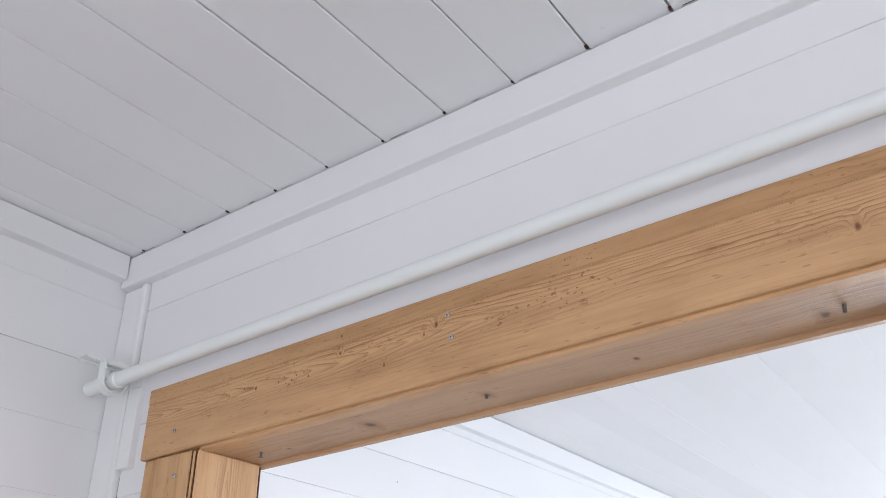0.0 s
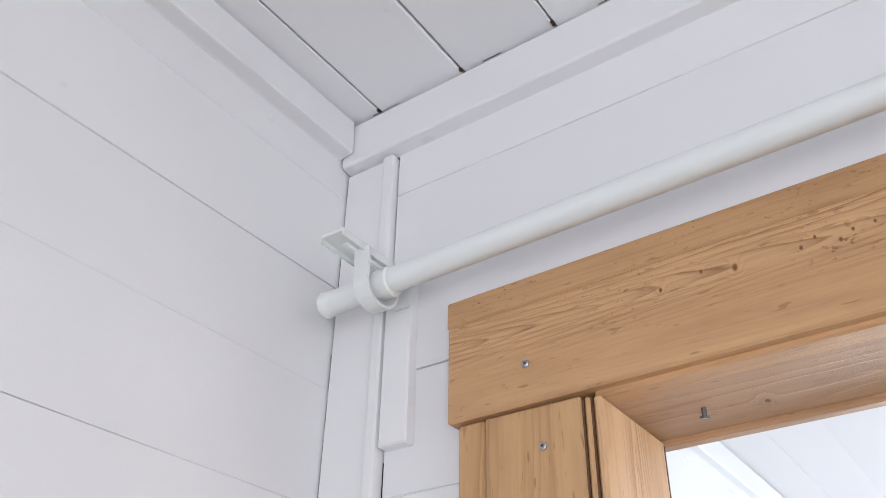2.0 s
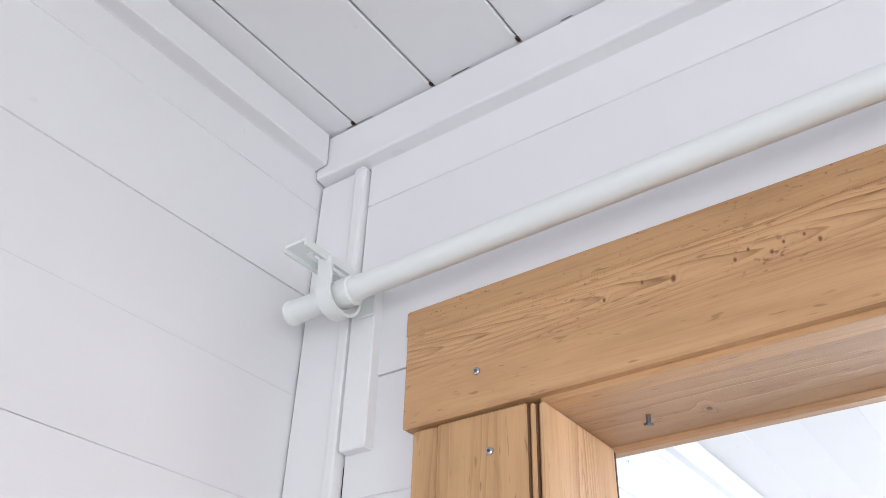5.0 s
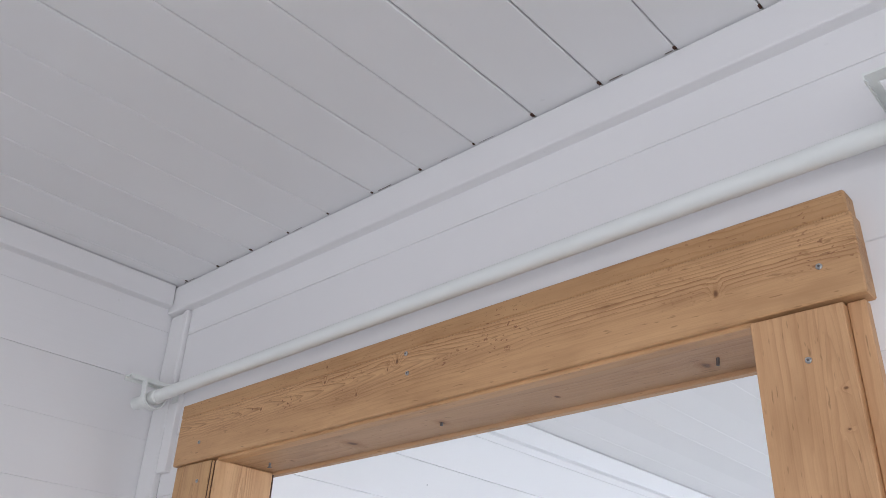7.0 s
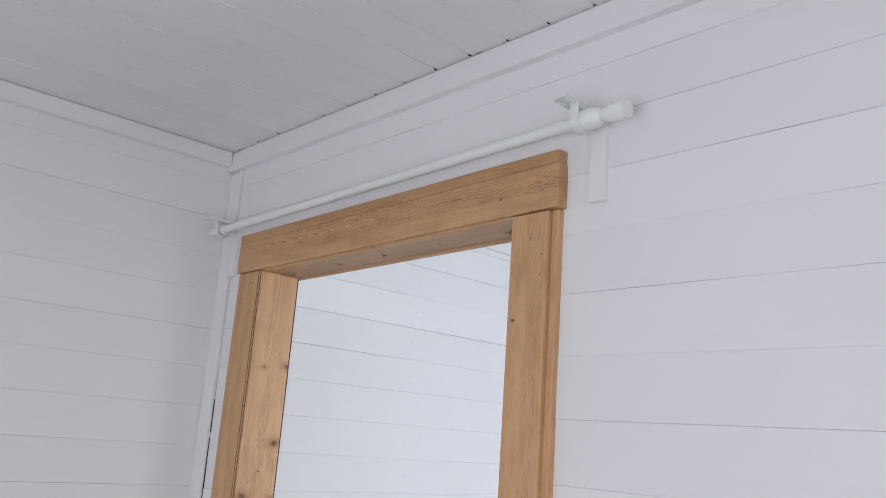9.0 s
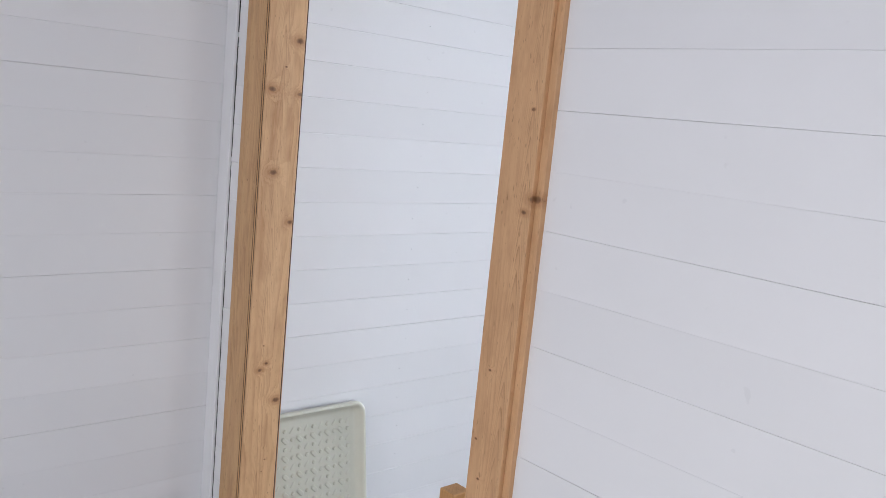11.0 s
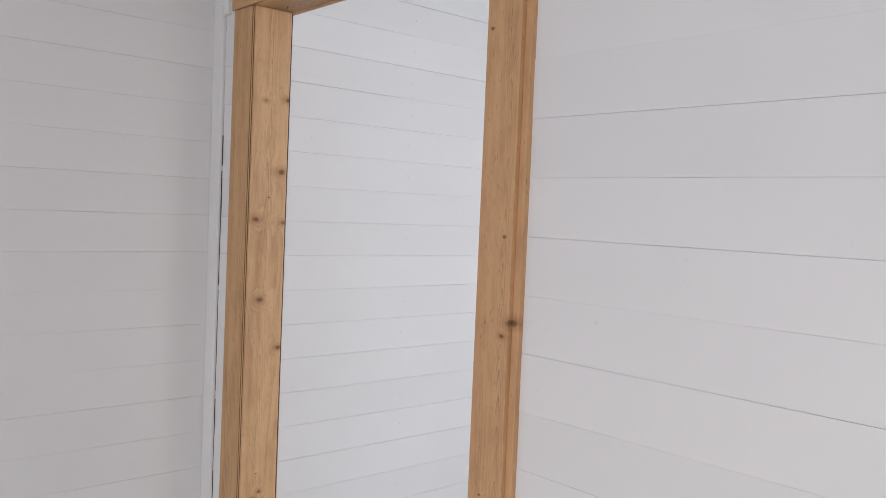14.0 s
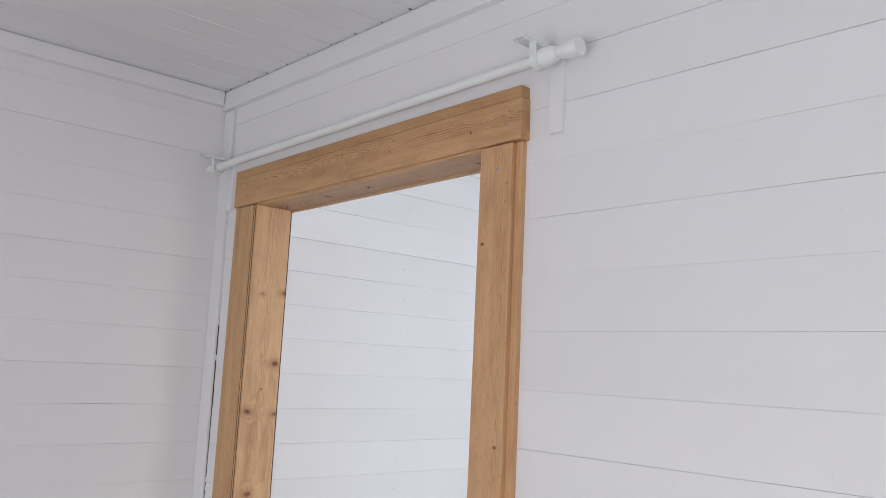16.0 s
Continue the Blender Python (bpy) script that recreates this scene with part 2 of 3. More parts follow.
# ---- fitted sizes ----
XL, YD, ZC = -1.547, 1.43, 2.374          # left wall, door wall, ceiling
PITCH = 0.0897                             # cladding boards
XR, YS = 1.75, -1.5                        # unseen sides of the room
YB, XE, YN = 1.505, 1.6, 11.0               # back of the door wall, unseen sides of the next room
OX0, OX1, OZ = -1.331, -0.568, 2.050       # clear opening
CX0, CX1, CZ = -1.421, -0.4765, 2.140      # outer edge of the door trim
YC = 1.411                                 # face of the door trim


# ---- mesh helpers ----
def box(bm, x0, x1, y0, y1, z0, z1, bevel=0.0, segments=1):
    r = bmesh.ops.create_cube(bm, size=1.0, matrix=Matrix.Translation(((x0 + x1) / 2, (y0 + y1) / 2, (z0 + z1) / 2)) @ Matrix.Diagonal((x1 - x0, y1 - y0, z1 - z0, 1)))
    if bevel:
        edges = {e for v in r["verts"] for e in v.link_edges}
        bmesh.ops.bevel(bm, geom=list(edges), offset=bevel, segments=segments, affect="EDGES", profile=0.6)
    return bm


def boxed(*a, **k):
    return box(bmesh.new(), *a, **k)


def rod_bm(bm, p, q, r0, r1=None, n=20):
    p, q = Vector(p), Vector(q)
    m = Matrix.Translation((p + q) / 2) @ (q - p).to_track_quat("Z", "Y").to_matrix().to_4x4()
    bmesh.ops.create_cone(bm, cap_ends=True, segments=n, radius1=r0, radius2=r0 if r1 is None else r1, depth=(q - p).length, matrix=m)
    return bm


def lathe(bm, axis_point, axis, profile, n=28):
    """Turned shape: profile of (place along the axis, radius)."""
    turn = Vector(axis).to_track_quat("Z", "Y").to_matrix()
    rings = []
    for s, r in profile:
        rings.append([bm.verts.new(Vector(axis_point) + turn @ Vector((r * math.cos(2 * math.pi * k / n), r * math.sin(2 * math.pi * k / n), s))) for k in range(n)])
    for a, b in zip(rings, rings[1:]):
        for k in range(n):
            bm.faces.new((a[k], a[(k + 1) % n], b[(k + 1) % n], b[k]))
    bm.faces.new(rings[0][::-1])
    bm.faces.new(rings[-1])
    return bm


def mesh_of(name, bm, material, smooth=False):
    bmesh.ops.recalc_face_normals(bm, faces=bm.faces)
    me = bpy.data.meshes.new(name)
    bm.to_mesh(me)
    bm.free()
    me.materials.append(material)
    if smooth:
        for p in me.polygons:
            p.use_smooth = True
        me.set_sharp_from_angle(angle=radians(38))
    return me


def base(name, x, y, z, label, category, group="", kind=""):
    """The Empty at the base of a thing."""
    ob = new(name)
    ob.location = (x, y, z)
    ob.empty_display_size = 0.05
    return tagged(ob, label, category, group, kind)


def part(name, bm, material, parent, label="", smooth=False):
    """A mesh in world metres, under a thing or under a part."""
    ob = new(name, mesh_of(name, bm, material, smooth))
    ob.parent = parent
    if parent.type == "EMPTY":
        ob.matrix_parent_inverse = Matrix.Translation(-parent.location)
    return tagged(ob, label)


def solid(name, bm, material, label, category, kind="structure", smooth=False):
    return tagged(new(name, mesh_of(name, bm, material, smooth)), label, category, kind=kind)


def board_mesh(length, width, gap, chamfer, axis, material, normal):
    """One cladding board from the origin along axis, its face at 0, its width upwards. normal: way its face looks."""
    c, t, w = chamfer, 0.012, width - gap
    steps = max(1, round(length / 0.09))
    rng = random.Random(round(length * 977) + round(gap * 1e6) + round(width * 1e4))
    me = bpy.data.meshes.new("board")
    vs, fs = [], []
    drift = 0.0
    for k in range(steps + 1):
        s = length * k / steps
        drift = 0.55 * drift + rng.uniform(-1, 1)
        low = gap * max(-0.9, min(1.0, drift * 0.8))
        cc = c * (1 + 0.35 * max(-1, min(1, drift)))
        prof = [(-t, -low), (-cc * 1.2, -low), (0.0, cc - low), (0.0, w - c), (-c * 1.2, w), (-t, w)]
        vs += [(s, normal * d, z) if axis == 0 else (normal * d, s, z) for d, z in prof]
    n = 6
    for k in range(steps):
        fs += [(k * n + e, k * n + (e + 1) % n, (k + 1) * n + (e + 1) % n, (k + 1) * n + e) for e in range(n)]
    fs += [tuple(range(n))[::-1], tuple(range(steps * n, steps * n + n))]
    me.from_pydata(vs, [], fs)
    b = bmesh.new()
    b.from_mesh(me)
    bmesh.ops.recalc_face_normals(b, faces=b.faces)
    b.to_mesh(me)
    b.free()
    me.materials.append(material)
    return me


JOINTS = [(0.0002, 0.0008), (0.0003, 0.0007), (0.0004, 0.0006), (0.00025, 0.0009), (0.0005, 0.0006), (0.0002, 0.0008)]


def clad(wall, axis, start, end, face, normal, zs, material, seed, floor=0.0, top=ZC, fine=1.0):
    """Rows of boards over a wall, each a piece of its own."""
    rng = random.Random(seed)
    meshes = {}
    length = end - start
    for a, b in zip(zs, zs[1:]):
        z0, z1 = max(a, floor), min(b, top)
        if z1 - z0 < 0.004:
            continue
        gap, ch = JOINTS[rng.randrange(len(JOINTS))]
        gap, ch = gap * fine, ch * fine
        key = (round(z1 - z0, 4), gap, ch)
        if key not in meshes:
            meshes[key] = board_mesh(length, z1 - z0, gap, ch, axis, material, normal)
        ob = new("board", meshes[key])
        out = rng.uniform(-0.0007, 0.0007)
        ob.location = (start, face + out, z0) if axis == 0 else (face + out, start, z0)
        ob.parent = wall


# ---- floor, walls, ceilings ----
FZ = 0.011                                  # the near room's carpet lies a little higher
bm = boxed(XL - 0.1, XR + 0.1, YS - 0.1, YB + 0.001, -0.06, FZ)
box(bm, XL - 0.1, XR + 0.1, YB + 0.001, YN + 0.1, -0.06, 0.0)
floor = solid("floor", bm, carpet, "dark brown-grey needle felt carpet with scattered wood shavings", "floor")

bm = boxed(XL - 0.1, XL - 0.0125, YS - 0.1, YN + 0.1, -0.06, ZC + 0.1)
wall_west = solid("wall_west", bm, plaster, "white painted horizontal tongue-and-groove board wall", "wall")

bm = bmesh.new()
y0, y1 = YD + 0.0125, YB - 0.004
box(bm, XL - 0.0125, OX0 - 0.02, y0, y1, 0, ZC + 0.02)
box(bm, OX1 + 0.02, XR, y0, y1, 0, ZC + 0.02)
box(bm, OX0 - 0.02, OX1 + 0.02, y0, y1, OZ + 0.02, ZC + 0.02)
wall_north = solid("wall_north", bm, plaster, "white painted horizontal board wall with a doorway", "wall")


def wall_with_window(name, axis, at, a0, a1, w0, w1, s0, s1, thick):
    """Unseen wall with an assumed window opening that goes through it."""
    b = bmesh.new()
    for p, q, z0, z1 in ((a0, w0, 0, ZC + 0.02), (w1, a1, 0, ZC + 0.02), (w0, w1, 0, s0), (w0, w1, s1, ZC + 0.02)):
        if axis == 0:
            box(b, p, q, at, at + thick, z0, z1)
        else:
            box(b, at, at + thick, p, q, z0, z1)
    return solid(name, b, plaster, "unseen plain white painted wall with an assumed window opening", "wall")


wall_with_window("wall_south", 0, YS - 0.12, XL, XR, -0.25, 1.25, 0.15, 1.45, 0.12)
wall_with_window("wall_east", 1, XE, YB, YN + 0.1, 1.75, 2.85, 0.65, 1.85, 0.1)
wall_with_window("wall_east_near", 1, XR, YS - 0.1, YB, -1.2, 0.4, 0.55, 1.65, 0.12)
wall_with_window("wall_far_north", 0, YN, XL, XE, -1.3, 1.1, 0.4, 2.1, 0.12)


def ceiling(name, x0, x1, y0, y1, first, z, seed, fine=1.0):
    """Ceiling boards along y, with open joints, in one mesh under a slab."""
    rng = random.Random(seed)
    b = bmesh.new()
    box(b, x0, x1, y0, y1, z + 0.013, z + 0.06)
    x = first
    while x > x0:
        x -= PITCH * 1.003
    while x < x1:
        w = PITCH * 1.003
        gap, c = rng.choice([(0.0012, 0.0012), (0.002, 0.001), (0.0008, 0.0015), (0.0016, 0.0013)])
        gap, c = gap * fine, c * fine
        a, e = max(x, x0), min(x + w - gap, x1)
        if e - a > 0.006:
            dz = rng.uniform(-0.0006, 0.0006)
            prof = [(a, z + 0.012), (a, z + c + dz), (a + c, z + dz), (e - c, z + dz), (e, z + c + dz), (e, z + 0.012)]
            va = [b.verts.new((px, y0, pz)) for px, pz in prof]
            vb = [b.verts.new((px, y1, pz)) for px, pz in prof]
            for k in range(6):
                b.faces.new((va[k], va[(k + 1) % 6], vb[(k + 1) % 6], vb[k]))
            b.faces.new(va)
            b.faces.new(vb[::-1])
        x += w
    return solid(name, b, paint_ceiling, "white painted tongue-and-groove board ceiling", "ceiling")


ceiling("ceiling", XL - 0.01, XR, YS, YD + 0.01, -1.417, ZC, 3)
ceiling("ceiling_far_room", XL - 0.01, XE, YB, YN, -1.461, ZC, 4, 0.15)


# ---- cornices, corner strips, baseboards ----
def profile_run(bm, prof, p, q, out):
    """Moulding from p to q; prof of (distance from the wall, height); out: unit way off the wall."""
    ends = []
    for e in (p, q):
        ends.append([bm.verts.new((e[0] + out[0] * d, e[1] + out[1] * d, e[2] + z)) for d, z in prof])
    n = len(prof)
    for k in range(n):
        bm.faces.new((ends[0][k], ends[0][(k + 1) % n], ends[1][(k + 1) % n], ends[1][k]))
    bm.faces.new(ends[0])
    bm.faces.new(ends[1][::-1])
    return bm


COVE = [(0, 0), (0.010, 0), (0.0125, -0.003), (0.0145, -0.0470), (0.0138, -0.0488), (0.0125, -0.0496), (0.0015, -0.0512), (0, -0.052)]
COVE_LOW = [(d, z * 0.8) for d, z in COVE]
solid("trim_cornice_north", profile_run(bmesh.new(), COVE, (XL + 0.002, YD, ZC - 0.0025), (XR, YD, ZC - 0.0025), (0, -1)), paint_x, "white painted flat cornice strip along the ceiling", "cornice")
solid("trim_cornice_west", profile_run(bmesh.new(), COVE_LOW, (XL, YS, ZC - 0.0012), (XL, YD - 0.0155, ZC - 0.0012), (1, 0)), paint_y, "white painted flat cornice strip along the ceiling", "cornice")
solid("trim_cornice_far", profile_run(bmesh.new(), COVE, (XL, YB + 0.02, ZC - 0.003), (XL, YN, ZC - 0.003), (1, 0)), paint_far, "white painted cornice strip along the ceiling", "cornice")
# Dark-brown slivers painted as the shade in gaps and joint ends at the ceiling.
bm = bmesh.new()
rng = random.Random(58)
x = -0.36
while x < XR - 0.3:
    x1 = x + rng.uniform(0.02, 0.14)
    box(bm, x, x1, YD - 0.0132, YD - 0.0102, ZC - 0.0024, ZC - 0.0024 + rng.uniform(0.0005, 0.0012))
    x = x1 + rng.choice([0.001, 0.006, 0.02])
for k in range(-1, 24):
    w = rng.uniform(0.0009, 0.0019)
    xj = -1.417 + PITCH * 1.003 * k - 0.0008
    box(bm, xj - w, xj + w * 0.7, YD - 0.0115 - rng.uniform(0.002, 0.005), YD - 0.0105, ZC - 0.0008, ZC + 0.001)
x = XL + 0.03
while x < -0.4:
    x1 = x + rng.uniform(0.008, 0.03)
    box(bm, x, x1, YD - 0.0104, YD - 0.0100, ZC - 0.0004, ZC + 0.0006)
    x = x1 + rng.choice([0.05, 0.09, 0.16])
solid("trim_cornice_gap_shade", bm, brown_shade, "broken dark strips that draw shade in the gap above the cornice", "gap")
bm = boxed(XL + 0.0015, XL + 0.043, YD - 0.005, YD + 0.006, 0.062, ZC - 0.056, bevel=0.0012)
solid("trim_corner_strip", bm, paint_trim, "white painted flat corner strip", "trim")
bm = boxed(XL + 0.0435, XL + 0.0552, YD - 0.0085, YD + 0.006, 0.062, ZC - 0.055, bevel=0.003, segments=2)
solid("trim_corner_bead", bm, paint_trim, "white painted narrow corner bead", "trim")

# Black strips, nearly flush, put in as the shade of the bead's gaps.
bm = bmesh.new()
rng = random.Random(41)
z = 0.066
while z < 2.31:
    z1 = min(z + rng.uniform(0.05, 0.24), 2.045 if z < 2.045 else 2.315)
    w = rng.uniform(0.0018, 0.0034) if z < 1.7 else 0.0011
    if z1 < 0.186 or z > 0.272 and not 2.04 < z < 2.185:
        box(bm, XL + 0.0554, XL + 0.0554 + w, YD - 0.0008 if z < 1.7 else YD + 0.001, YD + 0.0115, z, z1)
    z = z1 + rng.choice([0.0004, 0.0004, 0.004, 0.012])
z = 1.75
while z < 2.31:
    z1 = min(z + rng.uniform(0.02, 0.12), 2.315)
    box(bm, XL + 0.0003, XL + 0.0009, YD - 0.0030, YD + 0.004, z, z1)
    z = z1 + rng.choice([0.004, 0.01, 0.03, 0.06])
solid("trim_crack_shade", bm, painted_shade, "broken dark strips that draw shade in the corner trim gaps", "gap")
SKIRT = [(0, 0), (0.018, 0), (0.0172, 0.004), (0.013, 0.012), (0.0085, 0.03), (0.0075, 0.056), (0.005, 0.061), (0, 0.061)]
solid("baseboard_west", profile_run(bmesh.new(), SKIRT, (XL, YS, FZ + 0.001), (XL, YD - 0.002, FZ + 0.001), (1, 0)), skirt_plastic, "bluish-white plastic coved baseboard on the carpet edge", "baseboard")
solid("baseboard_north", profile_run(bmesh.new(), SKIRT, (XL + 0.0245, YD, FZ + 0.001), (CX0 - 0.001, YD, FZ + 0.001), (0, -1)), skirt_plastic, "short bluish-white coved baseboard beside the door trim", "baseboard")
solid("baseboard_north_right", profile_run(bmesh.new(), SKIRT, (CX1 + 0.003, YD, FZ + 0.001), (XR, YD, FZ + 0.001), (0, -1)), skirt_plastic, "bluish-white plastic coved baseboard", "baseboard")
solid("baseboard_far_west", profile_run(bmesh.new(), SKIRT, (XL, YB + 0.002, 0.001), (XL, YN, 0.001), (1, 0)), skirt_plastic, "bluish-white plastic coved baseboard in the next room", "baseboard")
bm = boxed(XL + 0.0015, XL + 0.016, YB + 0.03, YN - 0.02, 0.153, 0.180, bevel=0.003, segments=2)
solid("trim_cable_duct", bm, skirt_plastic, "slim bluish-white plastic cable duct along the wall", "cable duct")

# ---- the doorway: pine trim without a door leaf ----
mat_left_face = pine("pine_left_casing", 2, 0, [(1.02, -1.40, 0.0022), (1.36, -1.37, 0.002), (1.99, -1.372, 0.0012), (1.9, -1.345, 0.0012)], lines=110, seed=2.0, light=(0.60, 0.36, 0.178), dark=(0.35, 0.165, 0.068), stains=0.16)
mat_left_jamb = pine("pine_left_jamb", 2, 1, [(1.846, 1.504, 0.008), (1.84, 1.446, 0.006), (1.68, 1.492, 0.010), (1.563, 1.505, 0.008), (1.569, 1.431, 0.009), (1.384, 1.447, 0.009), (1.27, 1.499, 0.007), (0.918, 1.446, 0.006), (0.933, 1.462, 0.005), (0.838, 1.494, 0.009), (0.977, 1.452, 0.0022), (0.69, 1.475, 0.0022), (0.72, 1.47, 0.0016), (0.66, 1.468, 0.0016), (0.6, 1.49, 0.0018), (0.19, 1.47, 0.0018), (1.62, 1.462, 0.003)], lines=62, seed=5.0, flame=(1.455, 0.017, 0.055), light=(0.68, 0.425, 0.23), dark=(0.40, 0.185, 0.075), strong=0.55)
mat_right_face = pine("pine_right_casing", 2, 0, [(1.437, -0.492, 0.0085), (1.415, -0.509, 0.005), (1.893, -0.557, 0.0042), (1.569, -0.512, 0.0042), (1.037, -0.558, 0.003), (0.973, -0.544, 0.003), (1.157, -0.543, 0.003), (0.69, -0.55, 0.002), (0.85, -0.53, 0.0018), (0.52, -0.545, 0.002), (0.42, -0.52, 0.0025), (1.99, -0.505, 0.0018), (1.96, -0.508, 0.0014)], lines=110, seed=9.0, strong=0.35, stains=0.1, flame=(-0.511, 0.013, 0.10))
mat_head = pine("pine_head_casing", 0, 2, [(-1.226, 2.1, 0.0022), (-0.593, 2.089, 0.0032), (-1.19, 2.1, 0.0014), (-1.182, 2.104, 0.0012), (-1.145, 2.097, 0.0016), (-1.152, 2.103, 0.0012), (-0.975, 2.112, 0.0034), (-0.99, 2.105, 0.0022), (-1.04, 2.085, 0.0022), (-1.1, 2.112, 0.002), (-1.17, 2.098, 0.0016), (-1.163, 2.102, 0.0013), (-1.245, 2.104, 0.0014), (-1.27, 2.1, 0.0016)], lines=150, seed=14.0, stains=0.2, strong=0.95, light=(0.64, 0.38, 0.195), dark=(0.31, 0.14, 0.052), flame=(2.102, 0.018, 0.10), quiet=(2.072, 2.092))
mat_head_top = pine("pine_head_strip", 0, 2, [(-1.1, 2.132, 0.002)], light=(0.56, 0.33, 0.165), dark=(0.33, 0.15, 0.058), lines=170, seed=17.0, stains=0.3, quiet=(2.0, 2.01))
mat_soffit = pine("pine_soffit", 0, 1, [(-1.33, 1.466, 0.004), (-1.24, 1.48, 0.003), (-1.108, 1.469, 0.008), (-0.957, 1.468, 0.005), (-0.80, 1.47, 0.004), (-0.64, 1.478, 0.006)], light=(0.56, 0.345, 0.195), dark=(0.39, 0.21, 0.105), lines=80, seed=21.0)
mat_back = pine("pine_back_trim", 2, 0, (), lines=140, seed=25.0)

door_trim = base("door_trim", (CX0 + CX1) / 2, YC, 0, "varnished knotty pine casing round a doorway without a door", "door frame")
door_trim["kind"] = "structure"
HB = 2.050                                  # lower edge of the head casing
RISE = 0.0095                               # the head rises a little to the right


def raised(bm):
    """Shears a head piece so that it follows the rise of the doorway's top."""
    for v in bm.verts:
        v.co.z += RISE * (v.co.x - CX0) / (CX1 - CX0)
    return bm


def leaning(bm):
    """Leans an upright of the left side, which stands a little out of plumb."""
    for v in bm.verts:
        v.co.x -= 0.010 * (2.05 - v.co.z) / 2.05
    return bm


part("edge_strip", leaning(boxed(CX0 + 0.006, CX0 + 0.0255, YC + 0.0005, YD + 0.001, 0.002, HB - 0.001, bevel=0.0015)), mat_left_face, door_trim)
part("casing", leaning(boxed(CX0 + 0.0262, OX0 + 0.003, YC - 0.0005, YD + 0.001, 0.002, HB - 0.001, bevel=0.0015)), mat_left_face, door_trim)
part("casing", boxed(OX1 - 0.001, CX1 - 0.0195, YC, YD + 0.001, 0.002, HB + RISE * 0.9 - 0.002, bevel=0.0009), mat_right_face, door_trim)
part("edge_strip", boxed(CX1 - 0.0193, CX1 - 0.0055, YC + 0.0085, YD + 0.001, 0.002, HB + RISE * 0.95 - 0.001, bevel=0.0008), mat_right_face, door_trim)
part("jamb_bead", leaning(boxed(OX0 + 0.0046, OX0 + 0.0082, YC + 0.0003, YD + 0.001, 0.002, OZ - 0.002, bevel=0.0013)), mat_left_face, door_trim)
part("jamb_bead", raised(boxed(OX0 + 0.010, OX1 - 0.001, YC + 0.004, YD + 0.0015, HB - 0.0035, OZ + 0.004, bevel=0.0012)), mat_head, door_trim)
part("head_casing", raised(boxed(CX0 - 0.0005, CX1, YC - 0.003, YD + 0.001, HB, CZ - 0.021, bevel=0.0013)), mat_head, door_trim)
part("head_strip", raised(boxed(CX0 - 0.0025, CX1 - 0.002, YC - 0.0022, YD + 0.001, CZ - 0.0207, CZ, bevel=0.0016)), mat_head_top, door_trim)
# Two brown strips, almost flush, carry the grooves' shade in their colour.
part("groove", leaning(boxed(OX0 + 0.0034, OX0 + 0.0045, YC + 0.0001, YD + 0.001, 0.003, OZ - 0.003)), groove_shade, door_trim, "dark strip that draws the shade of a groove beside the casing")
part("groove", leaning(boxed(OX0 + 0.0083, OX0 + 0.0093, YC + 0.0018, YD + 0.001, 0.003, OZ - 0.003)), groove_shade, door_trim, "dark strip that draws the shade of a groove beside the casing")
bm = boxed(OX0 + 0.0094, OX0 + 0.0145, YC + 0.0022, YB + 0.002, 0.002, OZ - 0.0015, bevel=0.0016)
box(bm, OX0 - 0.013, OX0 + 0.0093, YD + 0.002, YB + 0.001, 0.002, OZ - 0.0025)
part("jamb", leaning(bm), mat_left_jamb, door_trim)
part("jamb", boxed(OX1, OX1 + 0.018, YD + 0.002, YB + 0.002, 0.002, OZ + RISE * 0.9 - 0.002, bevel=0.0008), mat_left_jamb, door_trim)
part("head_jamb", raised(boxed(OX0 - 0.018, OX1 + 0.018, YD + 0.002, YB + 0.002, OZ - 0.002, OZ + 0.010, bevel=0.0008)), mat_soffit, door_trim)
# A dark strip stands here for the shadow line at the jamb's back edge.
part("seam_shade", leaning(boxed(OX0 - 0.012, OX0 + 0.0142, YB + 0.0022, YB + 0.0036, 0.004, OZ - 0.004)), brown_shade, door_trim, "dark strip that draws the shade line behind the jamb")
part("back_casing", boxed(OX0 - 0.085, OX0 - 0.003, YB + 0.004, YB + 0.013, 0.002, OZ + 0.08, bevel=0.0015), mat_back, door_trim)
part("back_casing", boxed(OX1 + 0.003, OX1 + 0.085, YB + 0.0025, YB + 0.013, 0.002, OZ + 0.08, bevel=0.0015), mat_back, door_trim)
part("back_head_casing", raised(boxed(OX0 - 0.0025, OX1 + 0.0025, YB + 0.0025, YB + 0.013, OZ - 0.006, OZ + 0.075, bevel=0.0015)), mat_soffit, door_trim)



# ---- curtain rod ----
RY, RZ = 1.379, 2.152
curtain_rod = base("curtain_rod", (CX0 + CX1) / 2, RY, RZ, "white enamelled metal curtain rod with cylindrical end caps on two brackets", "curtain rod")
part("rod", rod_bm(bmesh.new(), (-1.510, RY, RZ), (-0.408, RY, RZ + 0.0155), 0.0092, n=32), enamel, curtain_rod, smooth=True)
SLEEVE = [(0.0, 0.0105), (0.0, 0.0145), (0.004, 0.0155), (0.022, 0.0155), (0.031, 0.0128), (0.036, 0.0105)]
FINIAL = [(0.0, 0.0098), (0.006, 0.0108), (0.014, 0.0128), (0.02, 0.0135), (0.039, 0.0142), (0.0405, 0.0135)]
part("sleeve", lathe(bmesh.new(), (-0.412, RY, RZ + 0.0155), (1, 0, 0), SLEEVE), plastic_white, curtain_rod, smooth=True)
part("end_cap", lathe(bmesh.new(), (-0.3755, RY, RZ + 0.0155), (1, 0, 0), FINIAL), plastic_white, curtain_rod, smooth=True)
